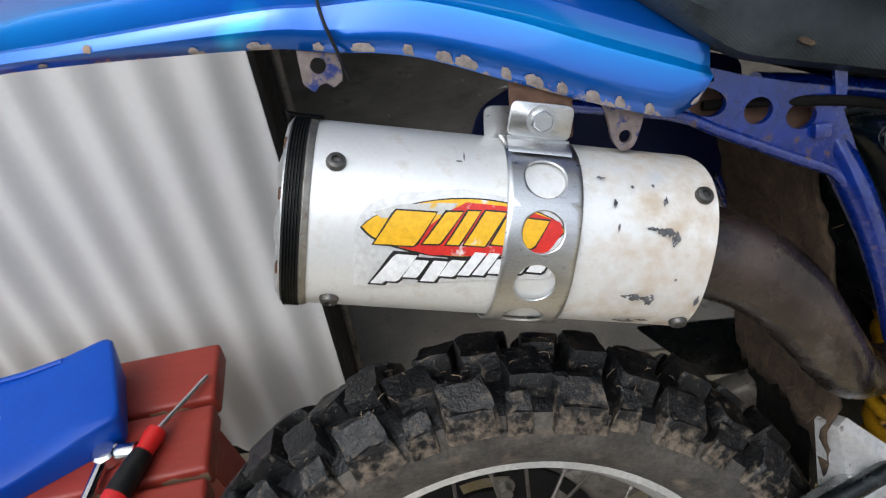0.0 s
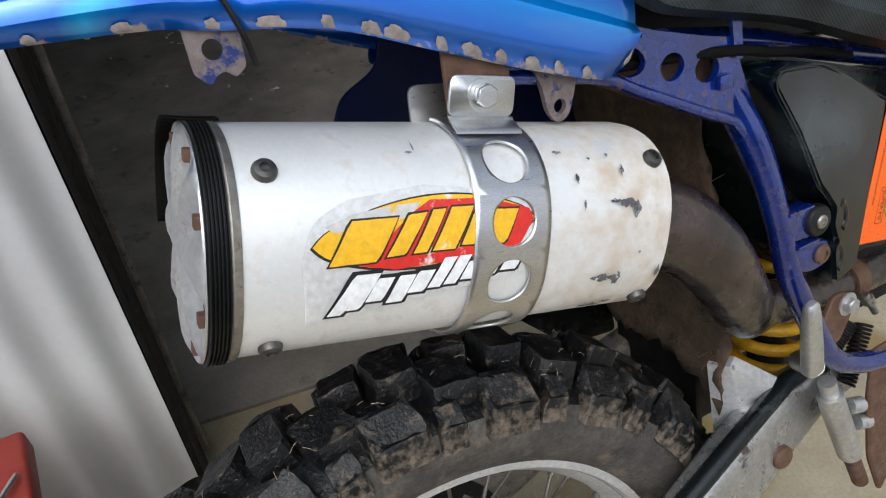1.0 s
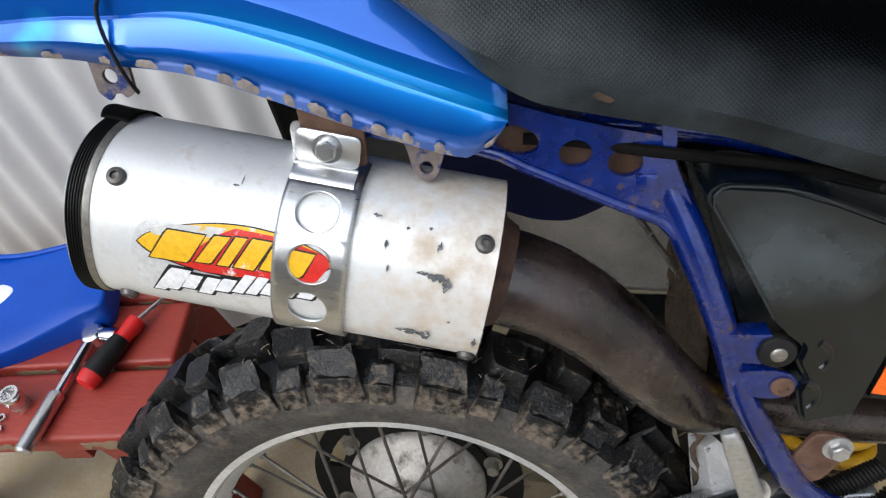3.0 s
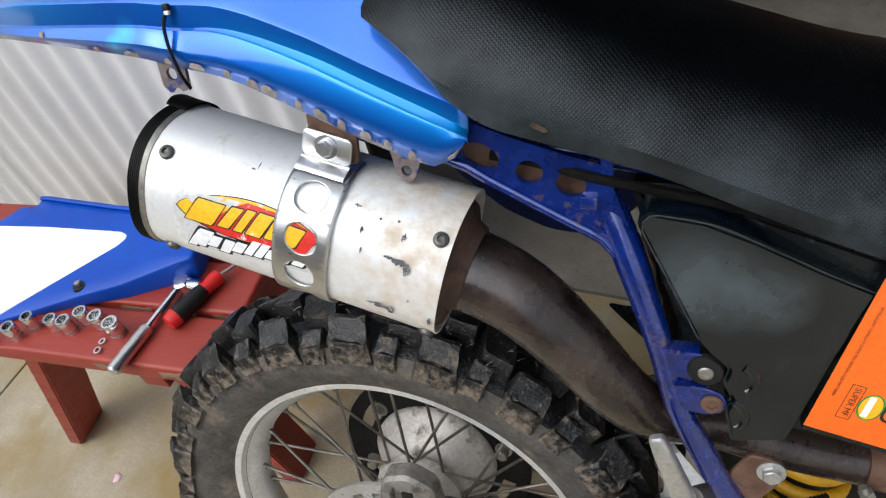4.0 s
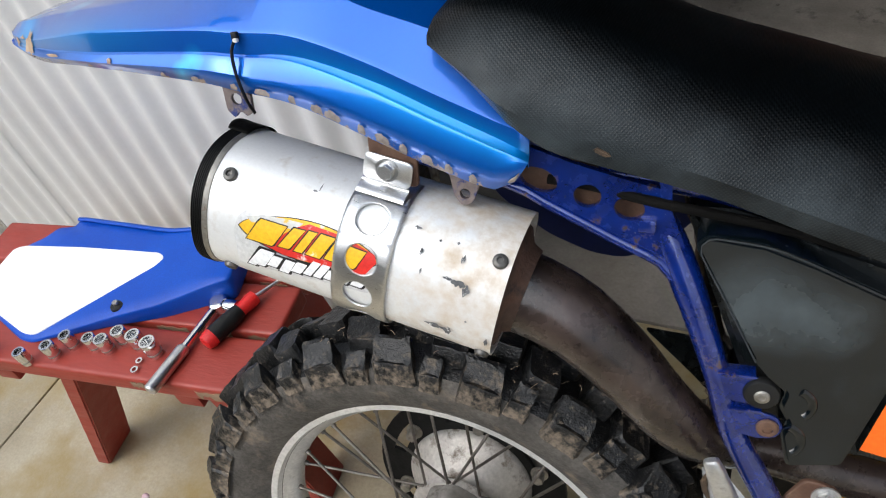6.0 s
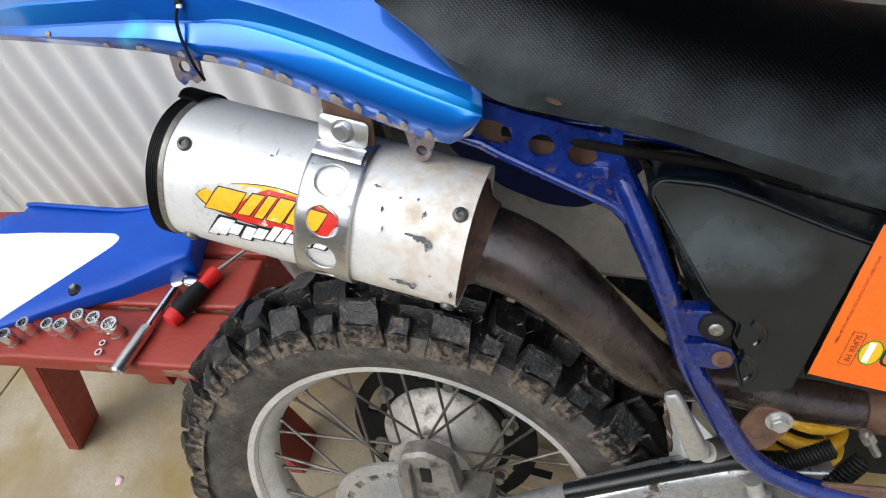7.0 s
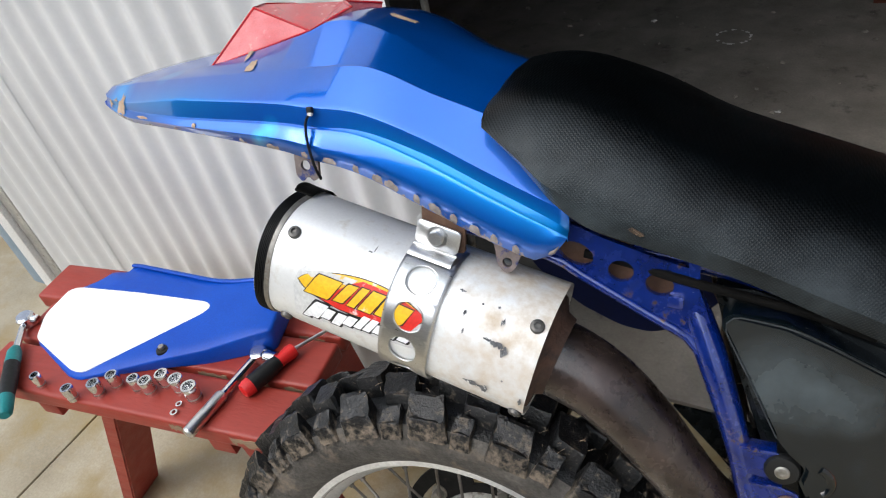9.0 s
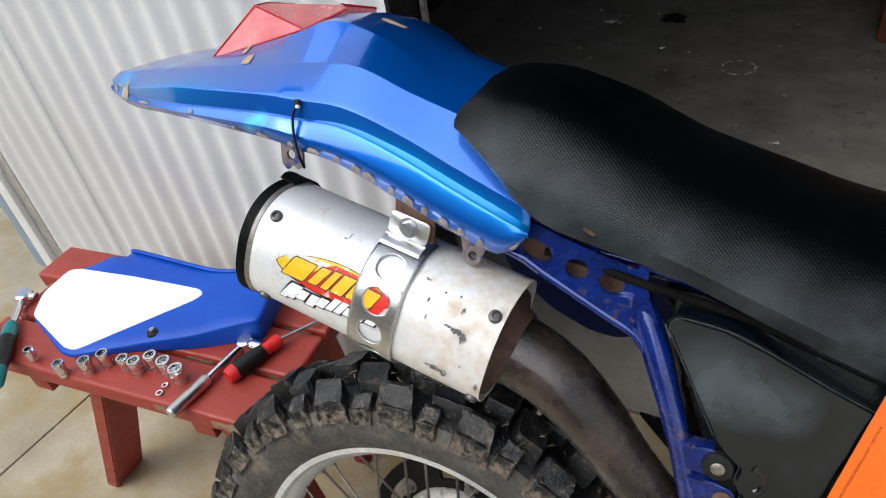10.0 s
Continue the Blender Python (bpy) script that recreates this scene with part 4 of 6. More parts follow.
for q in dense:
    x, (ey, ez, cy, cz, uy, uz, rz) = q[0], q[3:]
    k = min(1.0, max(0.3, (x + 0.39) / 0.17))
    c2 = cz - 0.006 * k
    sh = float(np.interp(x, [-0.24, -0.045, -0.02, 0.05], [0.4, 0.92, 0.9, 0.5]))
    # how strongly the painted cyan highlight shows, front and tail
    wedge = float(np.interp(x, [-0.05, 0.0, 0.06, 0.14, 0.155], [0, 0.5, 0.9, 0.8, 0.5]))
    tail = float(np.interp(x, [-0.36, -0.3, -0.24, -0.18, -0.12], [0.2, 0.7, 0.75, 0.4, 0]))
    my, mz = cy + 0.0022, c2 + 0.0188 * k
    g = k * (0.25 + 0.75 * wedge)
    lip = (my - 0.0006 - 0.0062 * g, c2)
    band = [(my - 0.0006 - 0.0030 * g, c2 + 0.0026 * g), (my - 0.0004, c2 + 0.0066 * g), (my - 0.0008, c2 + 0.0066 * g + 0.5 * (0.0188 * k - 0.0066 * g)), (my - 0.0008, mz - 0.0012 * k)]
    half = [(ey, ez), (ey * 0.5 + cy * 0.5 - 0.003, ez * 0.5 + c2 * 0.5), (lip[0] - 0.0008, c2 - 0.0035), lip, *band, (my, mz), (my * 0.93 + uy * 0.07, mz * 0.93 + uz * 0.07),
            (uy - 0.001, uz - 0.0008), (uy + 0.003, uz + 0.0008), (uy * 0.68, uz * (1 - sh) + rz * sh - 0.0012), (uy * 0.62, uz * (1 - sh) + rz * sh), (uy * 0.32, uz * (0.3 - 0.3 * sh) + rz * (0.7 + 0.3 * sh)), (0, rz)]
    gleam_row = [0, 0.06 * wedge + 0.1 * tail, 0.5 * wedge + 0.15 * tail, 0.95 * wedge + 0.2 * tail, wedge + 0.3 * tail, 0.8 * wedge + 0.4 * tail, 0.2 * wedge + 0.55 * tail, 0.75 * tail, 0.9 * tail, 0.55 * tail]
    gleams.append(gleam_row + [0.0] * 11 + gleam_row[::-1])
    loops.append([(x, y, z) for y, z in half] + [(x, -y, z) for y, z in half[-2::-1]])
    wears.append([0.5, 0.16, 0.06, 0.04] + [0.0] * 23 + [0.04, 0.06, 0.16, 0.5])
loops_f = loops
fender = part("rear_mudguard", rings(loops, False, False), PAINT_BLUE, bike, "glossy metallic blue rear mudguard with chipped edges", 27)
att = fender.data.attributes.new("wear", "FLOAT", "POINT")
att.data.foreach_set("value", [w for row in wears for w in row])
att = fender.data.attributes.new("gleam", "FLOAT", "POINT")
att.data.foreach_set("value", [w for row in gleams for w in row])
thick = fender.modifiers.new("thickness", "SOLIDIFY")
thick.thickness, thick.offset = 0.003, -1.0

# tail light
tip, low_mid, low_end, top = (-0.214, 0.064, 1.024), (-0.098, 0.06, 1.056), (-0.07, 0.03, 1.074), (-0.176, 0.034, 1.0765)
front, top_front, top_end = (-0.236, 0.0, 1.033), (-0.187, 0.0, 1.0785), (-0.095, 0.0, 1.078)


def lens(faces):
    """Faces given by near-side corners, mirrored over the middle, with a skirt left to the surface below."""
    bm = bmesh.new()
    for face in faces:
        for side in (-1, 1):
            bm.faces.new([bm.verts.new((x, side * y, z)) for x, y, z in face])
    bmesh.ops.remove_doubles(bm, verts=bm.verts, dist=1e-5)
    return bm


def under(p):
    return (p[0], p[1], p[2] - 0.014)


lamp = part("tail_light", lens([(tip, low_mid, top), (front, tip, top, top_front), (under(tip), under(low_mid), low_mid, tip), (under(low_mid), under(low_end), low_end, low_mid), (under(front), under(tip), tip, front), (under(low_end), under(top_end), top_end, low_end)]), LENS_PINK, bike, "red faceted tail light lens, its pink prismatic reflection painted in", 15)
part("lens_facet", lens([(top, low_mid, top_end, top_front), (low_mid, low_end, top_end)]), LENS_DULL, lamp, "dull red top facet", 15)
for side in (-1, 1):
    for line in ((tip, low_mid, low_end), (tip, top), (top, low_mid), (top, top_front), (low_end, top_end)):
        part("lens_edge", tube([(x, side * y, z + 0.0004) for x, y, z in line], 0.0012, 6), RED_LENS, lamp, "deeper red moulded edge")

# seat
SEATS = [  # x at the ridge, low z, low x shift, ridge z, crown z
    (0.083, 0.985, 0.008, 1.002, 1.015), (0.092, 0.962, 0.028, 1.008, 1.025), (0.112, 0.940, 0.034, 1.011, 1.029), (0.150, 0.922, 0.022, 1.009, 1.024), (0.200, 0.912, 0.006, 0.993, 1.003), (0.242, 0.903, 0, 0.973, 0.985),
    (0.284, 0.891, 0, 0.955, 0.972), (0.342, 0.869, 0, 0.936, 0.955), (0.404, 0.847, 0, 0.917, 0.937), (0.48, 0.825, 0, 0.905, 0.925), (0.60, 0.80, 0, 0.90, 0.92), (0.75, 0.79, 0, 0.91, 0.93)]
loops = []
for q in smooth_path([(s[0], 0, 0, *s[1:]) for s in SEATS], 0.012):
    x, (lo, shift, rz, cz) = q[0], q[3:]
    end = min(1.0, max(0.0, (x - 0.075) / 0.03))
    w = 0.118 + 0.027 * end
    h = rz - lo
    half = [(x + shift, -w + 0.012, lo - 0.004), (x + shift, -w, lo), (x + shift * 0.8, -w - 0.005, lo + 0.22 * h), (x + shift * 0.5, -w + 0.002, lo + 0.5 * h), (x + shift * 0.3, -w + 0.014, lo + 0.75 * h), (x + shift * 0.1, -w + 0.027, lo + 0.93 * h),
            (x, -w + 0.04, rz + 0.001), (x, -w + 0.056, rz + 0.3 * (cz - rz)), (x, -0.05, rz + 0.75 * (cz - rz)), (x, 0, cz)]
    loops.append(half + [(a, -b, c) for a, b, c in half[-2::-1]])
bm = rings(loops, False, False)
bm.verts.ensure_lookup_table()
bm.faces.new([bm.verts[i] for i in range(len(loops[0]))])
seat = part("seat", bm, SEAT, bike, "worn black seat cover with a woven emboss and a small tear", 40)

# rear frame
Y = -0.122
gus = [(0.06, 0.915), (0.12, 0.925), (0.159, 0.914), (0.183, 0.905), (0.22, 0.894), (0.248, 0.887), (0.255, 0.866), (0.263, 0.845), (0.2715, 0.822), (0.266, 0.803), (0.258, 0.817), (0.247, 0.831), (0.224, 0.842), (0.195, 0.857), (0.166, 0.872), (0.138, 0.886), (0.06, 0.905)]


def pierced(outline, holes, thick, at):
    """A plate with real holes: walls and both faces are filled round them."""
    bm = bmesh.new()
    edges, loops = [], []
    for loop in (outline, *holes):
        vs = [bm.verts.new((x, 0, z)) for x, z in loop]
        loops.append(vs)
        edges += [bm.edges.new((vs[i], vs[(i + 1) % len(vs)])) for i in range(len(vs))]
    faces = [g for g in bmesh.ops.triangle_fill(bm, use_beauty=True, edges=edges)["geom"] if isinstance(g, bmesh.types.BMFace)]
    ext = bmesh.ops.extrude_face_region(bm, geom=faces)["geom"]
    bmesh.ops.translate(bm, verts=[v for v in ext if isinstance(v, bmesh.types.BMVert)], vec=(0, thick, 0))
    bmesh.ops.translate(bm, verts=bm.verts, vec=(0, at, 0))
    return bm


def oblong(x, z, a, b, tilt=0.0, k=20):
    out = []
    for t in np.linspace(0, 2 * math.pi, k, False):
        u, v = a * math.cos(t), b * math.sin(t)
        out.append((x + u * math.cos(tilt) - v * math.sin(tilt), z + u * math.sin(tilt) + v * math.cos(tilt)))
    return out


frame_plate = part("frame_gusset", pierced(gus, [oblong(0.161, 0.891, 0.014, 0.009, -0.35), oblong(0.1955, 0.880, 0.0098, 0.0088), oblong(0.2245, 0.872, 0.0105, 0.0088, -0.15)], 0.005, Y), FRAME_BLUE, bike, "chipped blue pressed frame plate with holes")
part("inner_wall", plate([(0.14, 0.912), (0.245, 0.882), (0.252, 0.845), (0.2, 0.852), (0.14, 0.884)], 0.003, Matrix.Translation((0, Y + 0.02, 0))), RUSTY, frame_plate, "rusty inner wall of the frame section")
part("rolled_edge", tube(smooth_path([(0.06, Y + 0.001, 0.906), (0.138, Y + 0.001, 0.887), (0.166, Y + 0.001, 0.873), (0.195, Y + 0.001, 0.858), (0.224, Y + 0.001, 0.843), (0.247, Y, 0.832), (0.258, Y, 0.819), (0.266, Y, 0.805)], 0.01), 0.0042, 12), FRAME_BLUE, frame_plate)
part("weld_tab", box((0.012, 0.006, 0.01), (0.237, Y - 0.002, 0.861), 0.002), FRAME_BLUE, frame_plate)
part("cable_clip", plate(rounded([(0.243, 0.905), (0.252, 0.902), (0.253, 0.872), (0.246, 0.874)], 0.003), 0.003, Matrix.Translation((0, Y - 0.003, 0))), FRAME_BLUE, frame_plate)
low_line = smooth_path([(0.246, Y + 0.012, 0.862, 0.009), (0.253, Y + 0.0094, 0.846, 0.0112), (0.2655, Y + 0.0035, 0.816, 0.0118), (0.279, Y, 0.78, 0.0105), (0.2925, Y, 0.7385, 0.0097), (0.307, Y, 0.69, 0.010), (0.328, Y, 0.647, 0.0105), (0.347, Y, 0.611, 0.0102), (0.361, Y, 0.591, 0.0098), (0.387, Y, 0.571, 0.0096), (0.4375, Y, 0.555, 0.0096), (0.56, Y, 0.54, 0.0096)], 0.008)
part("frame_tube", tube(low_line, None, 18), FRAME_BLUE, bike, "chipped blue steel frame tube", 60)
part("frame_tube", tube(smooth_path([(0.09, 0.115, 0.90), (0.20, 0.115, 0.862), (0.255, 0.115, 0.815), (0.296, 0.115, 0.733), (0.345, 0.115, 0.617), (0.40, 0.115, 0.565)], 0.015), 0.0095, 14), FRAME_BLUE, bike, "chipped blue steel frame tube", 60)

# lugs under the mudguard
bm = pierced(rounded([(-0.083, 0.966), (-0.059, 0.963), (-0.060, 0.941), (-0.066, 0.937), (-0.069, 0.941), (-0.074, 0.940), (-0.077, 0.936), (-0.083, 0.942)], 0.002, 3), [oblong(-0.0725, 0.951, 0.0046, 0.0046)], 0.003, -0.1305)
part("fender_lug", bm, LUG, bike, "worn steel lug with traces of blue paint")
bm = pierced(rounded([(0.090, 0.908), (0.122, 0.90), (0.117, 0.884), (0.112, 0.872), (0.104, 0.869), (0.098, 0.877), (0.096, 0.892)], 0.004, 4), [oblong(0.1065, 0.879, 0.0042, 0.0042)], 0.004, -0.1265)
part("frame_lug", bm, LUG, bike, "worn rusty steel lug with a bolt hole")
part("frame_lug", plate(rounded([(0.036, 0.93), (0.074, 0.918), (0.072, 0.885), (0.034, 0.885)], 0.003), 0.004, Matrix.Translation((0, -0.132, 0)), 0.0006), RUSTY, bike, "rusty steel silencer lug")
part("backing_plate", plate(rounded([(0.022, 0.91), (0.05, 0.905), (0.045, 0.86), (0.018, 0.865)], 0.006), 0.002, Matrix.Translation((0, -0.112, 0))), STEEL, bike, "bright steel backing plate")

# bolted bosses on the frame tube
for x0, z0, x1, z1 in ((0.293, 0.737, 0.323, 0.735), (0.303, 0.707, 0.330, 0.704)):
    boss_line = [(x0 - 0.004, z0 + 0.012), (x1 - 0.006, z1 + 0.013), (x1 + 0.006, z1 + 0.010), (x1 + 0.0115, z1), (x1 + 0.006, z1 - 0.010), (x1 - 0.006, z1 - 0.012), (x0 + 0.004, z0 - 0.012)]
    bm = plate(rounded(boss_line, 0.004, 4), 0.003, Matrix.Translation((0, -0.131, 0)), 0.0006)
    box((x1 - x0 - 0.004, 0.014, 0.003), ((x0 + x1) / 2 - 0.003, -0.126, (z0 + z1) / 2 + 0.0125), 0.001, bm=bm)
    boss = part("frame_boss", bm, FRAME_BLUE, bike, "blue bolted frame lug")
    if z0 > 0.72:
        part("grommet", lathe([(0.0001, -0.0045), (0.0055, -0.0045), (0.0115, -0.0035), (0.0128, -0.0015), (0.0128, 0.003)], 28, at=(x1, -0.131, z1)), BLACK_RUBBER, boss)
        part("screw", button_screw((x1, -0.1353, z1), (0, -1, 0), 0.0055, 0.0022), BOLT, boss)
    else:
        part("screw", button_screw((x1, -0.1312, z1), (0, -1, 0), 0.008, 0.0035), RUSTY, boss, "rusty screw head")

# airbox and battery
air = [(0.270, 0.8536), (0.2745, 0.8585), (0.2803, 0.86), (0.3142, 0.8562), (0.3428, 0.8475), (0.3879, 0.8318), (0.4158, 0.8235), (0.398, 0.773), (0.383, 0.7238), (0.3755, 0.70), (0.3409, 0.6932), (0.3348, 0.7198), (0.3394, 0.7284), (0.3318, 0.7418), (0.335, 0.7532), (0.3243, 0.7622), (0.3129, 0.7747), (0.2899, 0.8168), (0.271, 0.849)]


def air_y(x, z):
    """The face of the airbox: bulged near its rear edge, falling away to the battery."""
    return -0.139 + 0.25 * max(0.0, x - 0.325) + 0.09 * max(0.0, z - 0.81)


def on_air(x, z):
    """The place on the airbox face of a point drawn on the flat side panel."""
    d = air_y(x, z) + 0.1545 - (z - 0.757) * 0.2
    return x + d * (0.04 + 1.8 * max(0.0, x - 0.27)), z - d * (0.6 + 1.6 * max(0.0, x - 0.27))


air = [on_air(x, z) for x, z in air]
bm = plate(rounded(air, 0.003, 3), 0.04, None, 0.003, seg=2)
for v in bm.verts:
    v.co.y += air_y(v.co.x, v.co.z)
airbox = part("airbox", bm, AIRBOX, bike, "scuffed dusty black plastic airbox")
bm = plate(rounded([(0.262, 0.866), (0.291, 0.866), (0.315, 0.859), (0.392, 0.834), (0.47, 0.808), (0.46, 0.66), (0.352, 0.665), (0.322, 0.70), (0.278, 0.815)], 0.006), 0.17, Matrix.Translation((0, -0.104, 0)), 0.005, seg=2)
part("airbox_body", bm, BLACK_PLASTIC, airbox)
rim_line = [(0.3129, 0.7747), (0.2899, 0.8168), (0.2725, 0.8475), (0.2725, 0.8535), (0.2765, 0.8575), (0.2815, 0.8585), (0.3142, 0.8547), (0.3428, 0.846), (0.3879, 0.8303), (0.414, 0.8225)]
rim_line = [on_air(x, z) for x, z in rim_line]
part("airbox_rim", tube(smooth_path([(x + 0.0012, air_y(x, z) + 0.0008, z) for x, z in rim_line], 0.006), 0.0006, 8), GREY_EDGE, airbox, "thin grey bead along the rim of the airbox face")
rib = [on_air(0.341 + 0.011 * math.cos(t), 0.746 + 0.011 * math.sin(t)) for t in np.linspace(-1.0, 1.3, 12)]
part("airbox_rib", tube([(x, air_y(x, z) + 0.0028, z) for x, z in rib], 0.0044, 12), AIRBOX, airbox)
rib = [on_air(0.336 + 0.012 * math.cos(t), 0.716 + 0.012 * math.sin(t)) for t in np.linspace(-1.0, 1.3, 12)]
part("airbox_rib", tube([(x, air_y(x, z) + 0.0028, z) for x, z in rib], 0.0044, 12), AIRBOX, airbox)
part("cable", tube(smooth_path([(0.165, -0.108, 0.886), (0.196, -0.112, 0.884), (0.23, -0.123, 0.881), (0.252, -0.126, 0.878), (0.287, -0.1185, 0.8685), (0.331, -0.1175, 0.8595), (0.37, -0.1165, 0.8475)], 0.01), 0.0036, 10), LOOM, bike, "black taped wiring sleeve")
part("frame_rail", tube(smooth_path([(0.20, -0.108, 0.894), (0.24, -0.10, 0.886), (0.27, -0.096, 0.880), (0.309, -0.095, 0.870), (0.36, -0.094, 0.854), (0.46, -0.09, 0.825)], 0.015), 0.0085, 14), FRAME_BLUE, bike, "chipped blue frame rail under the seat")

# battery
BATT = Matrix.Translation((0.409, -0.117, 0.750)) @ Matrix.Rotation(radians(12.2), 4, "Y")
battery = part("battery", box((0.15, 0.07, 0.147), (0.076, 0.036, 0.0), 0.003), BLACK_PLASTIC, bike, "black battery with an orange printed label", at=BATT)
part("battery_label", box((0.149, 0.0008, 0.138), (0.0755, 0.0006, 0.001), 0.0003), ORANGE, battery, "bright orange label")


def printed(text, size, x, z, mat, name):
    m = Matrix.Translation((x, -0.0001, z)) @ Matrix.Rotation(radians(90), 4, "Y") @ Matrix.Rotation(radians(90), 4, "X")
    return lettering(text, size, mat, battery, name, m)


printed("INTELLIGENT CAPACITY DETECTED MOTORCYCLE BATTERIES", 0.00285, 0.0075, 0.046, INK_BLACK, "label_text")
printed("SUPER MF", 0.0062, 0.0195, -0.022, INK_BLACK, "label_text")


def printed_loop(outer, inner, mat, name):
    bm = rings([[(x, -0.00005, z) for x, z in outer], [(x, -0.00005, z) for x, z in inner]], True, False)
    return part(name, bm, mat, battery)


def frame_rect(x, z, w, h, r):
    return rounded([(x - w / 2, z - h / 2), (x + w / 2, z - h / 2), (x + w / 2, z + h / 2), (x - w / 2, z + h / 2)], r, 4)


printed_loop(frame_rect(0.0212, -0.0355, 0.0095, 0.032, 0.001), frame_rect(0.0212, -0.0355, 0.0085, 0.031, 0.001), INK_BLACK, "label_border")
printed_loop(frame_rect(0.065, -0.02, 0.045, 0.05, 0.006), frame_rect(0.065, -0.02, 0.041, 0.046, 0.005), INK_BLACK, "label_border")
bm = bmesh.new()
bm.faces.new([bm.verts.new((x, -0.00005, z)) for x, z in oblong(0.0345, -0.0355, 0.0085, 0.0125)])
part("label_emblem", bm, GREEN, battery, "green printed oval")
bm = bmesh.new()
bm.faces.new([bm.verts.new((x, -0.00012, z)) for x, z in oblong(0.0345, -0.0355, 0.0072, 0.0112)])
part("label_emblem", bm, DECAL_YELLOW, battery, "yellow printed oval")
bm = box((0.0045, 0.00005, 0.019), (0.033, -0.00018, -0.0355))
part("label_emblem", bm, WHITE, battery, "white printed band")

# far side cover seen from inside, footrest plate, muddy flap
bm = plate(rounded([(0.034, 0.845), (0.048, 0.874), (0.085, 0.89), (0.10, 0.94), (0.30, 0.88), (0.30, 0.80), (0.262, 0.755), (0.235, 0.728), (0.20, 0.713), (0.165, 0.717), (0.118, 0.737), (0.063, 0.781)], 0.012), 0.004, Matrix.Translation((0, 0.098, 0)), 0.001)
part("side_cover", bm, SHADED_BLUE, bike, "blue plastic side cover seen from inside, its shade painted in")
bm = plate(rounded([(0.218, 0.558), (0.375, 0.543), (0.38, 0.462), (0.30, 0.472), (0.283, 0.492)], 0.008, 4), 0.005, Matrix.Translation((0, 0.2, 0)), 0.001)
box((0.03, 0.085, 0.02), (0.365, 0.1555, 0.52), 0.003, bm=bm)
part("footrest_plate", bm, BLACK_PLASTIC, bike, "dark grey footrest plate on its bracket")
rnd = random.Random(4)


def flap_x(f):
    return 0.272 + 0.036 * math.sin(min(1.0, f * 1.25) * math.pi / 2)


rows = []
for i in range(26):
    f = i / 25
    row = []
    for j in range(21):
        g = j / 20
        near = -0.068 + 0.015 * max(0.0, (f - 0.75) / 0.25)
        y = near + (0.105 - near) * g
        low = 0.515 + 0.04 * min(1.0, 3.0 * g) + (0.03 * abs(noise.noise((y * 55, 3.1, 0))) if 0.04 < g else 0.0)
        z = 0.86 + (low - 0.86) * f
        lump = 0.007 * noise.noise((f * 14, y * 45, z * 45)) + 0.005 * noise.noise((f * 50, y * 120, z * 120))
        row.append((flap_x(f) - lump - 0.006, y, z))
    rows.append(row)
flap = part("mud_flap", rings(rows, False, False), MUDDY, bike, "mud-caked black rubber flap", 80)
thick = flap.modifiers.new("thickness", "SOLIDIFY")
thick.thickness = 0.004
bm = bmesh.new()
for i in range(420):
    f, y = rnd.uniform(0.3, 0.93), rnd.uniform(-0.06, 0.085)
    z = 0.86 - 0.3 * f
    c = Vector((flap_x(f) - 0.007, y, z))
    d = Vector((rnd.uniform(-0.5, 0.1), rnd.uniform(-1, 1), rnd.uniform(-1, 0.5))).normalized() * rnd.uniform(0.006, 0.022)
    tube([tuple(c), tuple(c + d * 0.5 + Vector((-0.003, 0, 0))), tuple(c + d)], 0.00035, 4, bm)
tagged(part("dry_grass", bm, STRAW, flap, "dry grass stuck in the mud"), kind="stuff")

# foot peg, brake cylinder, bracket and bits low on the frame
loops = []
for t, w, d in ((0.0, 0.009, 0.007), (0.3, 0.0088, 0.007), (0.8, 0.0072, 0.006), (0.97, 0.006, 0.0045), (1.0, 0.004, 0.0025)):
    c = Vector((0.319, -0.136, 0.603)).lerp(Vector((0.2925, -0.152, 0.683)), t)
    side, out = Vector((0.949, 0.0, 0.316)), Vector((0, 1, 0.1))
    loops.append([tuple(c + side * (w * np.sign(math.cos(a)) * abs(math.cos(a)) ** 0.6) + out * (d * np.sign(math.sin(a)) * abs(math.sin(a)) ** 0.6)) for a in np.linspace(0, 2 * math.pi, 20, False)])
peg = part("foot_peg", rings(loops), ALU, bike, "folded silver aluminium foot peg", 40)
part("peg_pivot", tube([(0.325, -0.132, 0.602), (0.343, -0.106, 0.585)], 0.0095, 20), BOLT, peg)
bm = plate(rounded([(0.347, 0.612), (0.352, 0.628), (0.363, 0.648), (0.374, 0.6475), (0.387, 0.643), (0.391, 0.633), (0.386, 0.619), (0.374, 0.600), (0.360, 0.596)], 0.005), 0.005, Matrix.Translation((0, -0.121, 0)), 0.001)
mount = part("pipe_bracket", bm, RUSTY, bike, "grimy steel exhaust bracket")
part("bolt", hex_bolt((0.380, -0.1215, 0.6345), (0, -1, 0), 0.0075, 0.007, 0.0108), ALU, mount)
bm = tube([(0.368, -0.115, 0.556), (0.373, -0.115, 0.54)], 0.008, 18)
tube([(0.373, -0.115, 0.54), (0.377, -0.115, 0.528), (0.404, -0.115, 0.462), (0.408, -0.115, 0.452)], 0.0118, 20, bm)
cyl = part("brake_cylinder", bm, ALU, bike, "grey cast rear brake cylinder")
part("push_rod", tube([(0.408, -0.115, 0.452), (0.428, -0.115, 0.405)], 0.008, 12), RUSTY, cyl)
for x, z in ((0.412, 0.512), (0.424, 0.487)):
    part("bolt", tube([(x - 0.014, -0.118, z + 0.003), (x, -0.12, z)], 0.0075, 12), ALU, cyl)
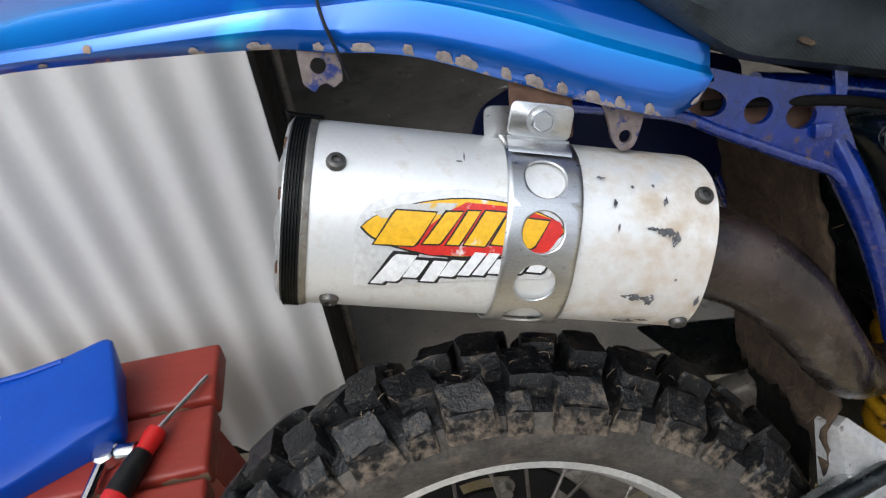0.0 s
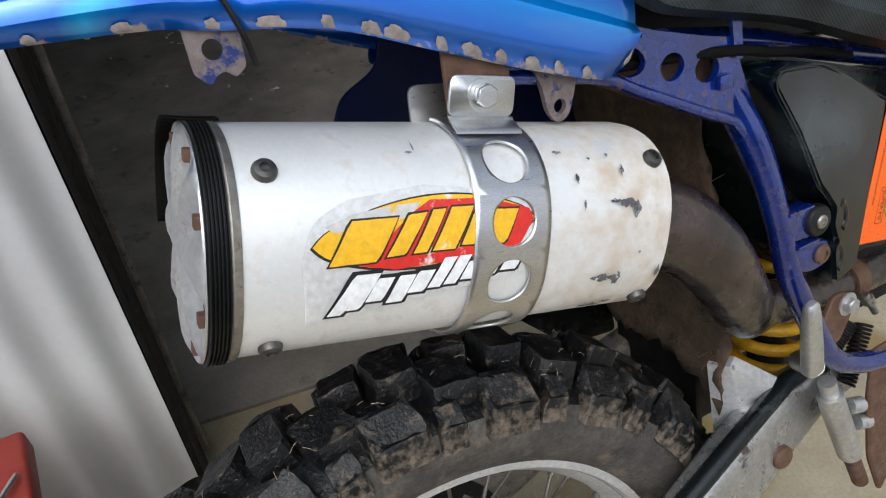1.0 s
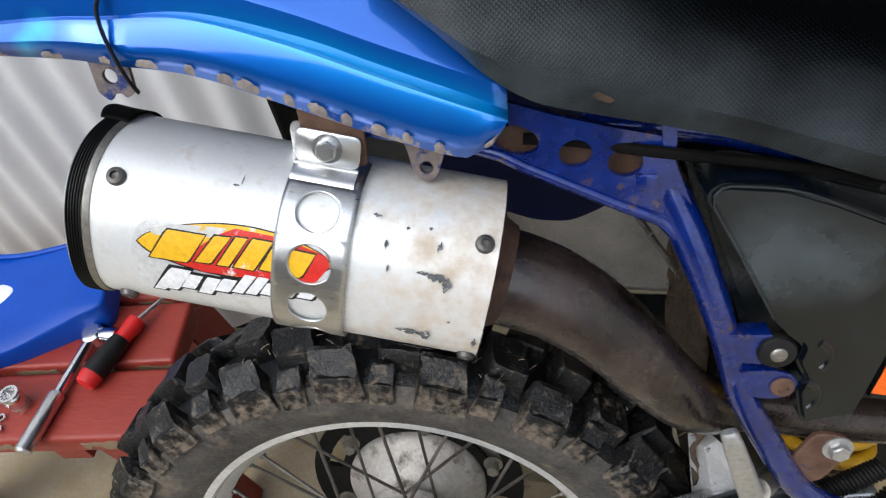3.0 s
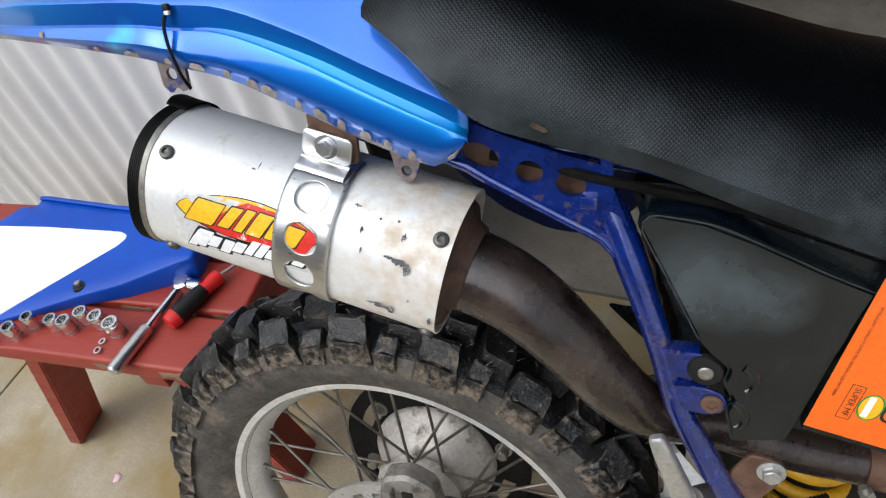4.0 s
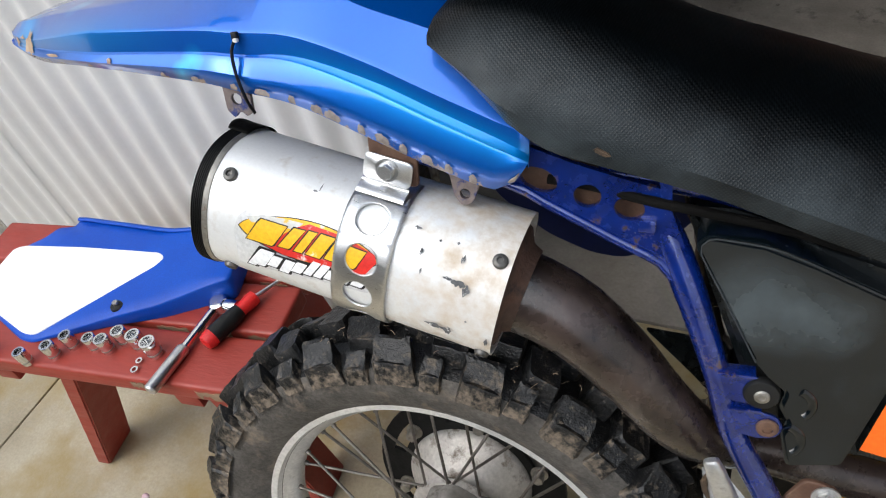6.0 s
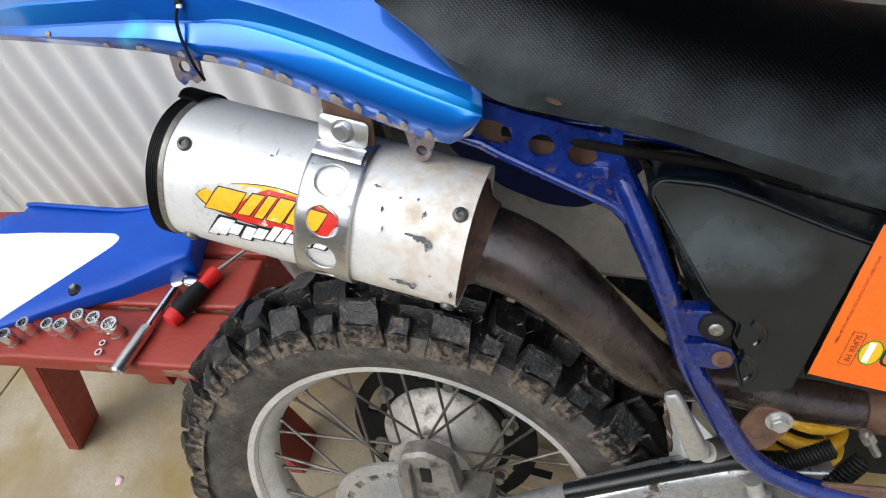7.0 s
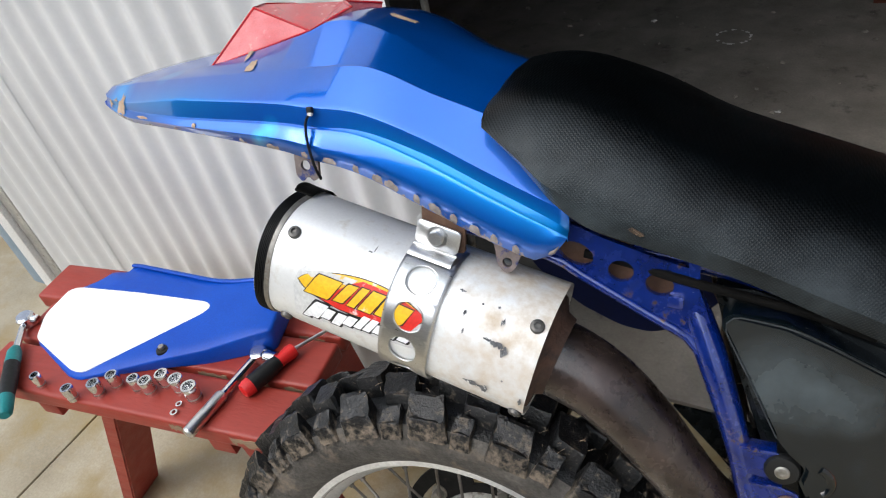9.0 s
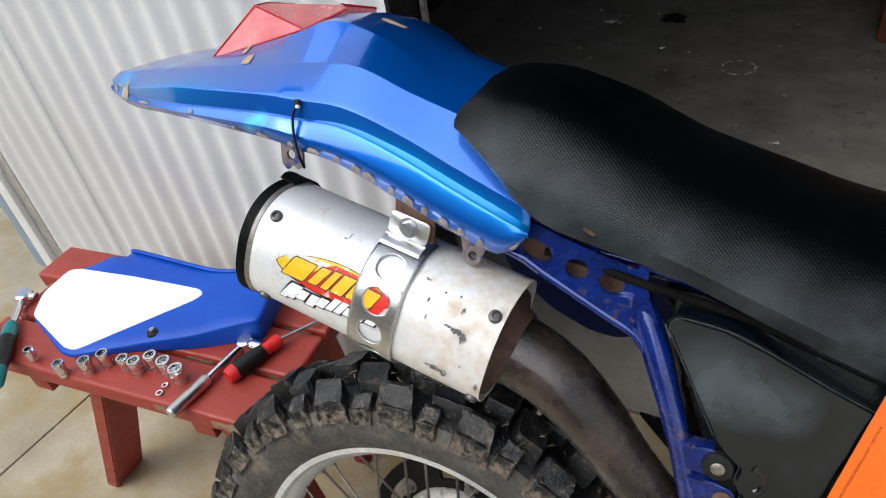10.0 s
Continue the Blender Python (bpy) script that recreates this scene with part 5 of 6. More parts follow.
part("foot_bracket", plate(rounded([(0.418, 0.57), (0.475, 0.572), (0.48, 0.44), (0.447, 0.385), (0.425, 0.44), (0.416, 0.52)], 0.008), 0.006, Matrix.Translation((0, -0.125, 0)), 0.002), RUSTY, bike, "rusty brown foot rest bracket")


def coil(a, b, r, wire, turns):
    a, b = Vector(a), Vector(b)
    ax = (b - a).normalized()
    s1 = ax.cross(Vector((0, 0, 1))).normalized()
    s2 = ax.cross(s1)
    return tube([tuple(a.lerp(b, i / (turns * 12)) + r * (s1 * math.cos(i * math.pi / 6) + s2 * math.sin(i * math.pi / 6))) for i in range(turns * 12 + 1)], wire, 6)


part("return_spring", coil((0.39, -0.09, 0.548), (0.436, -0.085, 0.574), 0.0075, 0.0016, 17), BLACK_STEEL, bike, "dark coil return spring", 80)
part("return_spring", coil((0.425, -0.095, 0.515), (0.461, -0.085, 0.563), 0.0075, 0.0016, 15), BLACK_STEEL, bike, "dark coil return spring", 80)
bm = tube([(0.454, -0.088, 0.601), (0.468, -0.091, 0.577)], 0.0036, 12)
tube([(0.4565, -0.0885, 0.597), (0.4605, -0.0895, 0.590)], 0.0062, 6, bm)
part("clamp_bolt", bm, BOLT, bike, "rusted clamp bolt with its nut")
bm = box((0.40, 0.12, 0.22), (0.66, 0.0, 0.66), 0.02)
# plain block added to darken the cavity behind the springs
part("linkage", box((0.26, 0.07, 0.25), (0.49, 0.09, 0.52), 0.015), BLACK_STEEL, bike, "dark block added to fill the shaded cavity behind the springs")
part("engine_block", bm, BLACK_STEEL, bike, "dark engine and frame under the seat")

# seat tear, zip tie, dried mud
bm = plate([(0.2035, 0.9245), (0.206, 0.9262), (0.213, 0.9225), (0.2148, 0.9205), (0.212, 0.9198), (0.2055, 0.9225)], 0.0015, Matrix.Translation((0, -0.1503, 0)))
part("tear", bm, MUDDY, seat, "small tear showing brown foam")
tie_line = smooth_path([(-0.062, -0.1300, 0.9965), (-0.0655, -0.1325, 0.988), (-0.0645, -0.1352, 0.975), (-0.061, -0.1372, 0.962), (-0.058, -0.137, 0.95), (-0.0565, -0.133, 0.941)], 0.003)
tie = part("zip_tie", tube(tie_line, 0.0021, 8, flat=0.5), BLACK_RUBBER, bike, "black plastic zip tie")
part("tie_knot", box((0.005, 0.004, 0.006), (-0.0615, -0.1302, 0.9985), 0.001), BLACK_RUBBER, tie)
part("tie_knot", box((0.004, 0.003, 0.003), (-0.0605, -0.1318, 0.9955), 0.001), PALE, tie)


def fender_point(x, f):
    """A place on the mudguard's near side: f 0 at its edge, 1 at its ridge."""
    k = max(0, min(len(dense) - 2, sum(1 for q in dense if q[0] <= x) - 1))
    h = min(1.0, max(0.0, (x - dense[k][0]) / (dense[k + 1][0] - dense[k][0])))
    ring = [Vector(p).lerp(Vector(q), h) for p, q in zip(loops_f[k][:16], loops_f[k + 1][:16])]
    g = f * (len(ring) - 1)
    i = min(int(g), len(ring) - 2)
    return ring[i].lerp(ring[i + 1], g - i)


def splat(x, f, w, h, mat, seed, name="dried_mud", label="dried tan mud"):
    """A thin crust of mud lying on the mudguard."""
    rnd = random.Random(seed)
    bm = bmesh.new()
    c = bm.verts.new(fender_point(x, f) + Vector((0, -0.0018, 0.0014)))
    rim_v = []
    for i in range(20):
        a = 2 * math.pi * i / 20
        k = rnd.uniform(0.78, 1.1)
        rim_v.append(bm.verts.new(fender_point(x + w * k * math.cos(a), min(0.98, max(0.001, f + h * k * math.sin(a)))) + Vector((0, -0.0007, 0.0005))))
    for i in range(20):
        bm.faces.new((c, rim_v[i], rim_v[(i + 1) % 20]))
    part(name, bm, mat, fender, label, 80)


for x, f, w, h, sd in ((-0.331, 0.3, 0.0085, 0.29, 1), (-0.329, 0.5, 0.006, 0.14, 22), (-0.334, 0.14, 0.0075, 0.13, 23), (-0.358, 0.3, 0.004, 0.16, 2), (-0.345, 0.55, 0.005, 0.06, 6), (-0.148, 0.745, 0.0055, 0.022, 3), (-0.163, 0.8, 0.004, 0.03, 4), (-0.285, 0.12, 0.011, 0.035, 5), (-0.20, 0.1, 0.003, 0.05, 7), (-0.025, 0.97, 0.014, 0.02, 8)):
    splat(x, f, w, h, DRY_MUD, sd)
for i, (x, f, w, h) in enumerate(((-0.045, 0.04, 0.006, 0.03), (-0.02, 0.05, 0.003, 0.05), (0.0, 0.05, 0.0045, 0.035), (0.012, 0.03, 0.006, 0.04), (0.034, 0.03, 0.003, 0.03), (0.05, 0.02, 0.005, 0.03), (0.066, 0.025, 0.003, 0.035), (0.084, 0.02, 0.0045, 0.03), (0.1, 0.03, 0.003, 0.05), (0.118, 0.02, 0.003, 0.03), (-0.07, 0.05, 0.003, 0.03), (-0.105, 0.04, 0.004, 0.025), (-0.14, 0.03, 0.003, 0.03), (-0.23, 0.05, 0.003, 0.04), (0.148, 0.1, 0.004, 0.04))):
    splat(x, 0.010, w * 1.1, 0.014 + h * 0.12, CHIP, i + 30, "paint_chip", "bare grey chip in the paint")

# sticker and smears on the silencer
near = [(q[0], q[1].z) for q in arc if q[0] < arc[-1][0] / 2]


def u_of(z):
    return min(near, key=lambda q: abs(q[1] - z))[0]


U_Z = [(z, u_of(z)) for z in np.linspace(-0.055, 0.055, 111)]


def u_at(z):
    return float(np.interp(z, [q[0] for q in U_Z], [q[1] for q in U_Z]))


def sticker(outline, lift, mat, name, label="", cols=40, parent=None):
    """A flat shape, x along the barrel and z up its side, wrapped onto the barrel."""
    xs = [p[0] for p in outline]
    bm = bmesh.new()
    rows = []
    n = len(outline)
    for x in np.linspace(min(xs) + 1e-6, max(xs) - 1e-6, cols):
        cuts = []
        for i in range(n):
            (x0, z0), (x1, z1) = outline[i], outline[(i + 1) % n]
            if (x0 - x) * (x1 - x) < 0:
                cuts.append(z0 + (z1 - z0) * (x - x0) / (x1 - x0))
        lo, hi = min(cuts), max(cuts)
        rows.append([bm.verts.new(v) for v in wrapped([(u_at(lo + (hi - lo) * k / 5), x) for k in range(6)], 0.0, lift)])
    for a, b in zip(rows, rows[1:]):
        for k in range(5):
            bm.faces.new((a[k], a[k + 1], b[k + 1], b[k]))
    return part(name, bm, mat, parent or silencer, label, 60)


def bow(x0, x1, zc0, zc1, h, k=28):
    """A lens-shaped outline between two ends."""
    up = [(x0 + (x1 - x0) * t, zc0 + (zc1 - zc0) * t + h * math.sin(math.pi * t) ** 0.6) for t in np.linspace(0, 1, k)]
    dn = [(x0 + (x1 - x0) * t, zc0 + (zc1 - zc0) * t - h * math.sin(math.pi * t) ** 0.6) for t in np.linspace(1, 0, k)[1:-1]]
    return up + dn


decal = sticker([(0.0255, 0.004), (0.027, 0.014), (0.033, 0.0225), (0.047, 0.0295), (0.085, 0.0345), (0.125, 0.031), (0.1475, 0.022), (0.1485, 0.012), (0.142, -0.013), (0.11, -0.0165), (0.09, -0.0185), (0.07, -0.022), (0.045, -0.0262), (0.026, -0.0285), (0.0265, -0.024), (0.034, -0.012), (0.0285, -0.003)], 0.0002, DECAL_CLEAR, "sticker", "worn sticker in yellow, red, black and white")
sticker(bow(0.029, 0.1475, 0.0095, 0.0165, 0.0172), 0.0004, INK_BLACK, "sticker_shape", parent=decal)
sticker(bow(0.0302, 0.1465, 0.010, 0.0165, 0.0162), 0.0006, DECAL_YELLOW, "sticker_shape", parent=decal)
sticker([(0.036, 0.0185), (0.05, 0.0236), (0.07, 0.0262), (0.083, 0.0268), (0.078, 0.0205), (0.055, 0.0185), (0.041, 0.0155)], 0.0007, DECAL_WORN, "sticker_shape", "rubbed grey patch", parent=decal)
sticker([(0.052, 0.0), (0.078, 0.0225), (0.088, 0.0278), (0.118, 0.0272), (0.143, 0.0215), (0.1455, 0.016), (0.138, 0.0035), (0.10, -0.002), (0.07, -0.0035)], 0.0008, DECAL_RED, "sticker_shape", parent=decal)


def slanted(x0, x1, z0, z1, lean, lift=0.001, rise=0.0, edge=0.0009):
    """A leaning yellow block with a black outline."""
    for grow, up, mat in ((edge, 0.0, INK_BLACK), (0.0, 0.0002, DECAL_YELLOW)):
        sticker([(x0 - grow * 1.5, z0 - grow), (x0 + lean - grow, z1 + grow), (x1 + lean + grow, z1 + rise + grow), (x1 + grow, z0 + rise - grow)], lift + up, mat, "sticker_shape", "", 16, decal)


for x0, x1, z0, z1, lean, rise in ((0.0375, 0.0605, 0.0008, 0.0205, 0.0105, 0.0004), (0.0650, 0.0745, 0.003, 0.0218, 0.0115, 0.0006), (0.0785, 0.0855, 0.0036, 0.0232, 0.0105, 0.0003), (0.0885, 0.1005, 0.0042, 0.0240, 0.0105, 0.0), (0.1040, 0.1290, 0.0058, 0.0222, 0.0075, -0.0008)):
    slanted(x0, x1, z0, z1, lean, 0.001, rise)
CHIPS = [(0.0335, 0.0075, -0.0242, 0.0195, 0.0125), (0.0425, 0.0065, -0.0222, 0.0175, 0.0098), (0.0515, 0.0085, -0.0188, 0.0115, 0.0058), (0.0620, 0.0085, -0.0205, 0.0135, 0.0062), (0.0725, 0.0088, -0.0165, 0.0108, 0.0055), (0.0830, 0.0068, -0.0150, 0.0148, 0.0085), (0.0915, 0.0068, -0.0142, 0.0142, 0.008), (0.1005, 0.0085, -0.0125, 0.0092, 0.0045), (0.1110, 0.0095, -0.0112, 0.0088, 0.0042), (0.1230, 0.0095, -0.0098, 0.0080, 0.0042)]
for grow, lift, mat in ((0.0016, 0.0007, INK_BLACK), (0.0, 0.0013, DECAL_WHITE)):
    for x, w, z, h, lean in CHIPS:
        x, z = x + 0.004, z + 0.0005
        sticker([(x - grow, z - grow), (x + lean - grow, z + h + grow), (x + lean + w + grow, z + h + grow), (x + w + grow, z - grow)], lift, mat, "sticker_shape", "", 10, decal)


def smear(x, z, w, h, seed, mat=None):
    rnd = random.Random(seed)
    top = [(x - w + 2 * w * i / 9, z + h * math.sin(math.pi * (i + 0.3) / 9.6) * rnd.uniform(0.3, 1.2)) for i in range(10)]
    dn = [(x + w - 2 * w * i / 9, z - h * math.sin(math.pi * (i + 0.3) / 9.6) * rnd.uniform(0.2, 1.2)) for i in range(1, 9)]
    sticker(top + dn, 0.00025, mat or SMEAR, "smear", "dark scuff on the sleeve", 24)


for x, z, w, h, sd in ((0.2085, 0.0205, 0.006, 0.0035, 1), (0.215, 0.017, 0.003, 0.005, 2), (0.2, 0.022, 0.004, 0.0015, 3), (0.207, 0.037, 0.0016, 0.0032, 4), (0.198, -0.0225, 0.008, 0.003, 5), (0.207, -0.023, 0.0035, 0.0055, 6), (0.192, -0.0215, 0.004, 0.0012, 7),
                       (0.199, -0.043, 0.008, 0.0025, 8), (0.21, -0.041, 0.005, 0.0015, 9), (0.2375, -0.022, 0.0017, 0.0045, 10), (0.176, 0.034, 0.0013, 0.003, 11), (0.179, 0.021, 0.0008, 0.004, 12), (0.168, 0.046, 0.003, 0.001, 13),
                       (0.083, 0.0475, 0.002, 0.0006, 14), (0.086, 0.0495, 0.0005, 0.0025, 15), (0.22, -0.008, 0.001, 0.0012, 16), (0.187, 0.043, 0.0012, 0.0008, 17), (0.2, 0.0445, 0.0012, 0.001, 18)):
    smear(x, z, w, h, sd)


# ---- bench with the removed side cover and tools ----
BENCH_Z = 0.42
BENCH = pose(-0.315, 0.14, 0, 0, 0, 1.5)
bench = thing("bench", "red painted timber bench with chipped edges standing against the shed wall", "bench", BENCH)
for y, x0 in ((0.049, -0.665), (0.155, -0.652), (0.2605, -0.71)):
    part("plank", box((0 - x0, 0.097, 0.036), (x0 / 2, y, BENCH_Z - 0.018), 0.008, seg=4), RED_WOOD, bench)
for x in (-0.14, -0.52):
    part("rail", box((0.045, 0.29, 0.04), (x, 0.155, BENCH_Z - 0.058), 0.003), RED_WOOD, bench)
for y in (0.015, 0.225):
    for x0, x1 in ((-0.535, -0.359), (-0.02, -0.075)):
        sole = [(x0 - 0.034, y), (x0, y), (x0, y + 0.082), (x0 - 0.034, y + 0.082)]
        ends = [[Vector((x, q, 0.0)) for x, q in sole], [Vector((x + x1 - x0, q, BENCH_Z - 0.0365)) for x, q in sole]]
        bm = rings(ends)
        bmesh.ops.bevel(bm, geom=bm.edges[:], offset=0.003, segments=2, affect="EDGES")
        part("leg", bm, RED_WOOD, bench)


# bare splintered patches along the plank edges
rnd = random.Random(11)
planks = [ob for ob in bench.children if ob.name.startswith("plank")]
for k, x, y, w in ((0, -0.05, 0.0975, 0.05), (0, -0.16, 0.0975, 0.07), (0, -0.30, 0.0975, 0.04), (1, -0.03, 0.107, 0.055), (1, -0.11, 0.1065, 0.045), (1, -0.20, 0.1065, 0.06), (0, -0.42, 0.0975, 0.05), (0, -0.07, 0.0005, 0.05), (0, -0.2, 0.0005, 0.025), (1, -0.4, 0.1065, 0.04), (2, -0.06, 0.212, 0.05)):
    up = [(x + w * (i / 9 - 0.5), BENCH_Z - 0.0085 + rnd.uniform(-0.003, 0.002)) for i in range(10)]
    lo = [(x + w * (0.5 - i / 9), BENCH_Z - 0.024 + rnd.uniform(-0.006, 0.006)) for i in range(10)]
    part("bare_patch", plate(up + lo, 0.0016, Matrix.Translation((0, y - 0.0008, 0))), RAW_WOOD, planks[k], "bare splintered wood where the paint has gone")


# side cover lying on the bench
def cover_z(x, y):
    return 0.0385 + 0.0761 * x + 0.1488 * y


def domed(outline, base, under, lift, inset, mid):
    """A shell whose top lies in the cover's tilted plane; base: height of its lower rim, or None to follow the plane."""
    def ring(k, dz, flat=None):
        out = []
        for x, y in outline:
            px, py = mid[0] + (x - mid[0]) * k, mid[1] + (y - mid[1]) * k
            out.append((px, py, flat if flat is not None else cover_z(px, py) + dz))
        return out
    first = ring(1.0, under) if base is None else ring(0.965, 0, base)
    return rings([first, ring(1.0, lift - inset), ring(1 - 2 * inset, lift - 0.3 * inset), ring(1 - 5 * inset, lift), ring(0.75, lift + 0.0015), ring(0.4, lift + 0.0025), ring(0.05, lift + 0.003)])


cover = thing("side_cover", "blue plastic motorcycle side cover with a blank white number plate", "side cover", pose(0, 0, BENCH_Z))
cover_line = [(-0.93, 0.30), (-0.925, 0.345), (-0.872, 0.378), (-0.858, 0.398), (-0.815, 0.40), (-0.812, 0.421), (-0.79, 0.417), (-0.68, 0.405), (-0.573, 0.396), (-0.50, 0.408), (-0.44, 0.427), (-0.424, 0.36), (-0.412, 0.305), (-0.45, 0.288), (-0.525, 0.25), (-0.596, 0.226), (-0.704, 0.184), (-0.748, 0.168), (-0.78, 0.172), (-0.915, 0.226)]
part("shell", domed(rounded(cover_line, 0.012, 4), 0.0008, 0, 0.0, 0.005, (-0.66, 0.31)), PANEL_BLUE, cover, "blue moulded plastic shell", 50)
white_line = [(-0.918, 0.231), (-0.943, 0.283), (-0.930, 0.345), (-0.905, 0.352), (-0.75, 0.352), (-0.575, 0.346), (-0.559, 0.337), (-0.57, 0.32), (-0.745, 0.179), (-0.775, 0.18)]
part("number_plate", domed(rounded(white_line, 0.012, 4), None, -0.0005, 0.0032, 0.0012, (-0.74, 0.29)), WHITE, cover, "blank white number plate", 50)
bm = tube(smooth_path([(x, y, cover_z(x, y) + dz) for x, y, dz in ((-0.81, 0.414, 0.002), (-0.79, 0.413, 0.003), (-0.68, 0.4015, 0.003), (-0.573, 0.3925, 0.002), (-0.50, 0.403, 0.0))], 0.02), 0.0045, 12, flat=0.8)
part("rear_flange", bm, PANEL_BLUE, cover, "raised blue flange")
gz = cover_z(-0.606, 0.244)
part("grommet", lathe([(0.0001, 0.004), (0.004, 0.004), (0.006, 0.0035), (0.011, 0.0025), (0.0125, -0.002)], 24, "Z", at=(-0.606, 0.244, gz)), BLACK_RUBBER, cover, "black rubber grommet")
part("bolt", hex_bolt((-0.606, 0.244, gz + 0.003), (0, 0, 1), 0.0055, 0.007), BOLT, cover)


def socket(x, y, r, h, tilt=0.0, turn=0.0):
    prof = [(r * 0.62, 0.0), (r * 0.86, 0.0), (r * 0.9, 0.001), (r * 0.9, h * 0.42), (r, h * 0.5), (r, h - 0.001), (r * 0.95, h)]
    bm = lathe(prof, 28, "Z")
    k = 28
    rim_o = [(r * 0.95 * math.cos(a), r * 0.95 * math.sin(a), h) for a in np.linspace(0, 2 * math.pi, k * 2, False)]
    def star(z):
        return [(r * (0.70 + 0.07 * math.cos(12 * a)) * math.cos(a), r * (0.70 + 0.07 * math.cos(12 * a)) * math.sin(a), z) for a in np.linspace(0, 2 * math.pi, k * 2, False)]
    rings([rim_o, star(h), star(h * 0.45)], True, False, bm)
    bm.faces.new([bm.verts.new(p) for p in star(h * 0.46)])
    ob = thing("socket", "small chromed steel wrench socket standing on the bench", "socket", pose(x, y, BENCH_Z, tilt, 0, turn), "sockets on the bench")
    part("body", bm, CHROME, ob)
    band = lathe([(r * 0.905, h * 0.2), (r * 0.93, h * 0.21), (r * 0.93, h * 0.27), (r * 0.905, h * 0.28)], 28, "Z")
    part("knurled_band", band, BOLT, ob)
    return ob


for x, y, r, h in ((-0.823, 0.151, 0.0085, 0.025), (-0.738, 0.142, 0.010, 0.025), (-0.695, 0.161, 0.011, 0.026), (-0.673, 0.183, 0.0105, 0.027), (-0.629, 0.186, 0.0105, 0.025), (-0.603, 0.186, 0.0115, 0.026), (-0.583, 0.205, 0.0115, 0.026), (-0.55, 0.201, 0.0122, 0.027), (-0.515, 0.192, 0.013, 0.028)):
    socket(x + 0.011, y - 0.008, r, h + 0.006)
for x, y, r in ((-0.522, 0.150, 0.0062), (-0.524, 0.166, 0.0055)):
    bm = lathe([(r * 0.55, 0.0005), (r, 0.0005), (r, 0.005), (r * 0.55, 0.005)], 6 * 4, "Z", closed_profile=True)
    solid("nut", bm, CHROME, "small bright steel nut lying on the bench", "nut", pose(x, y, BENCH_Z), "nuts on the bench")

# ratchets and screwdriver
ratchet = thing("ratchet_wrench", "chromed ratchet wrench with a socket fitted, lying on the bench", "wrench", pose(0, 0, BENCH_Z))
part("handle", tube([(-0.466, 0.116, 0.011, 0.008), (-0.4655, 0.119, 0.011, 0.0106), (-0.454, 0.193, 0.011, 0.0106), (-0.4535, 0.197, 0.011, 0.008)], None, 20), STEEL, ratchet, "knurled steel handle")
part("shaft", tube([(-0.4535, 0.195, 0.0105), (-0.441, 0.272, 0.012)], 0.0068, 16), CHROME, ratchet)
part("head", lathe([(0.0001, 0.0), (0.013, 0.0), (0.0155, 0.002), (0.0155, 0.018), (0.012, 0.021), (0.0001, 0.0215)], 28, "Z", at=(-0.4385, 0.283, 0.001)), CHROME, ratchet)
part("socket", tube([(-0.427, 0.282, 0.0115, 0.009), (-0.421, 0.282, 0.0115, 0.0112), (-0.402, 0.280, 0.0115, 0.0112), (-0.4015, 0.280, 0.0115, 0.0095)], None, 24), CHROME, ratchet)
driver = thing("screwdriver", "screwdriver with a black and red grip lying on the bench", "screwdriver", pose(0, 0, BENCH_Z))
a, b, c = Vector((-0.418, 0.206, 0.0155)), Vector((-0.379, 0.304, 0.0155)), Vector((-0.331, 0.384, 0.007))


def along(t, r):
    p = a.lerp(b, t)
    return (*p, r)


part("end_cap", tube([along(-0.02, 0.008), along(0.0, 0.0125), along(0.08, 0.0145), along(0.15, 0.0148)], None, 20), RED_GRIP, driver, "red end cap")
part("grip", tube([along(0.15, 0.0152), along(0.4, 0.0152), along(0.62, 0.0138), along(0.68, 0.0122)], None, 12), BLACK_RUBBER, driver, "black rubber grip")
part("collar", tube([along(0.66, 0.0115), along(0.74, 0.0108), along(0.9, 0.0128), along(0.98, 0.0118), along(1.0, 0.006)], None, 20), RED_GRIP, driver, "red collar")
part("blade", tube([(*b, 0.0032), (*b.lerp(c, 0.9), 0.0032), (*c, 0.0022)], None, 12), STEEL, driver, "steel blade")
grip2 = thing("ratchet_wrench", "ratchet wrench with a teal and black grip on the bench end", "wrench", pose(0, 0, BENCH_Z))
part("head", lathe([(0.0001, 0.0), (0.014, 0.0), (0.0175, 0.002), (0.0175, 0.02), (0.014, 0.024), (0.0001, 0.0245)], 28, "Z", at=(-0.972, 0.262, 0.001)), CHROME, grip2)
part("drive", tube([(-0.972, 0.262, 0.013), (-0.948, 0.268, 0.013)], 0.009, 16), CHROME, grip2)
part("shaft", tube([(-0.968, 0.25, 0.011), (-0.925, 0.19, 0.012)], 0.0065, 14), CHROME, grip2)
part("collar", tube([(-0.93, 0.197, 0.013, 0.008), (-0.922, 0.187, 0.0135, 0.0125), (-0.90, 0.162, 0.0145, 0.0135)], None, 18), TEAL, grip2, "teal plastic collar")
part("grip", tube([(-0.90, 0.162, 0.0145, 0.0135), (-0.87, 0.128, 0.0145, 0.014), (-0.845, 0.1, 0.0145, 0.0125)], None, 18), BLACK_RUBBER, grip2, "black rubber grip")
part("end_cap", tube([(-0.845, 0.1, 0.0145, 0.0128), (-0.82, 0.073, 0.0145, 0.0125), (-0.815, 0.068, 0.0145, 0.008)], None, 18), TEAL, grip2, "teal plastic end")

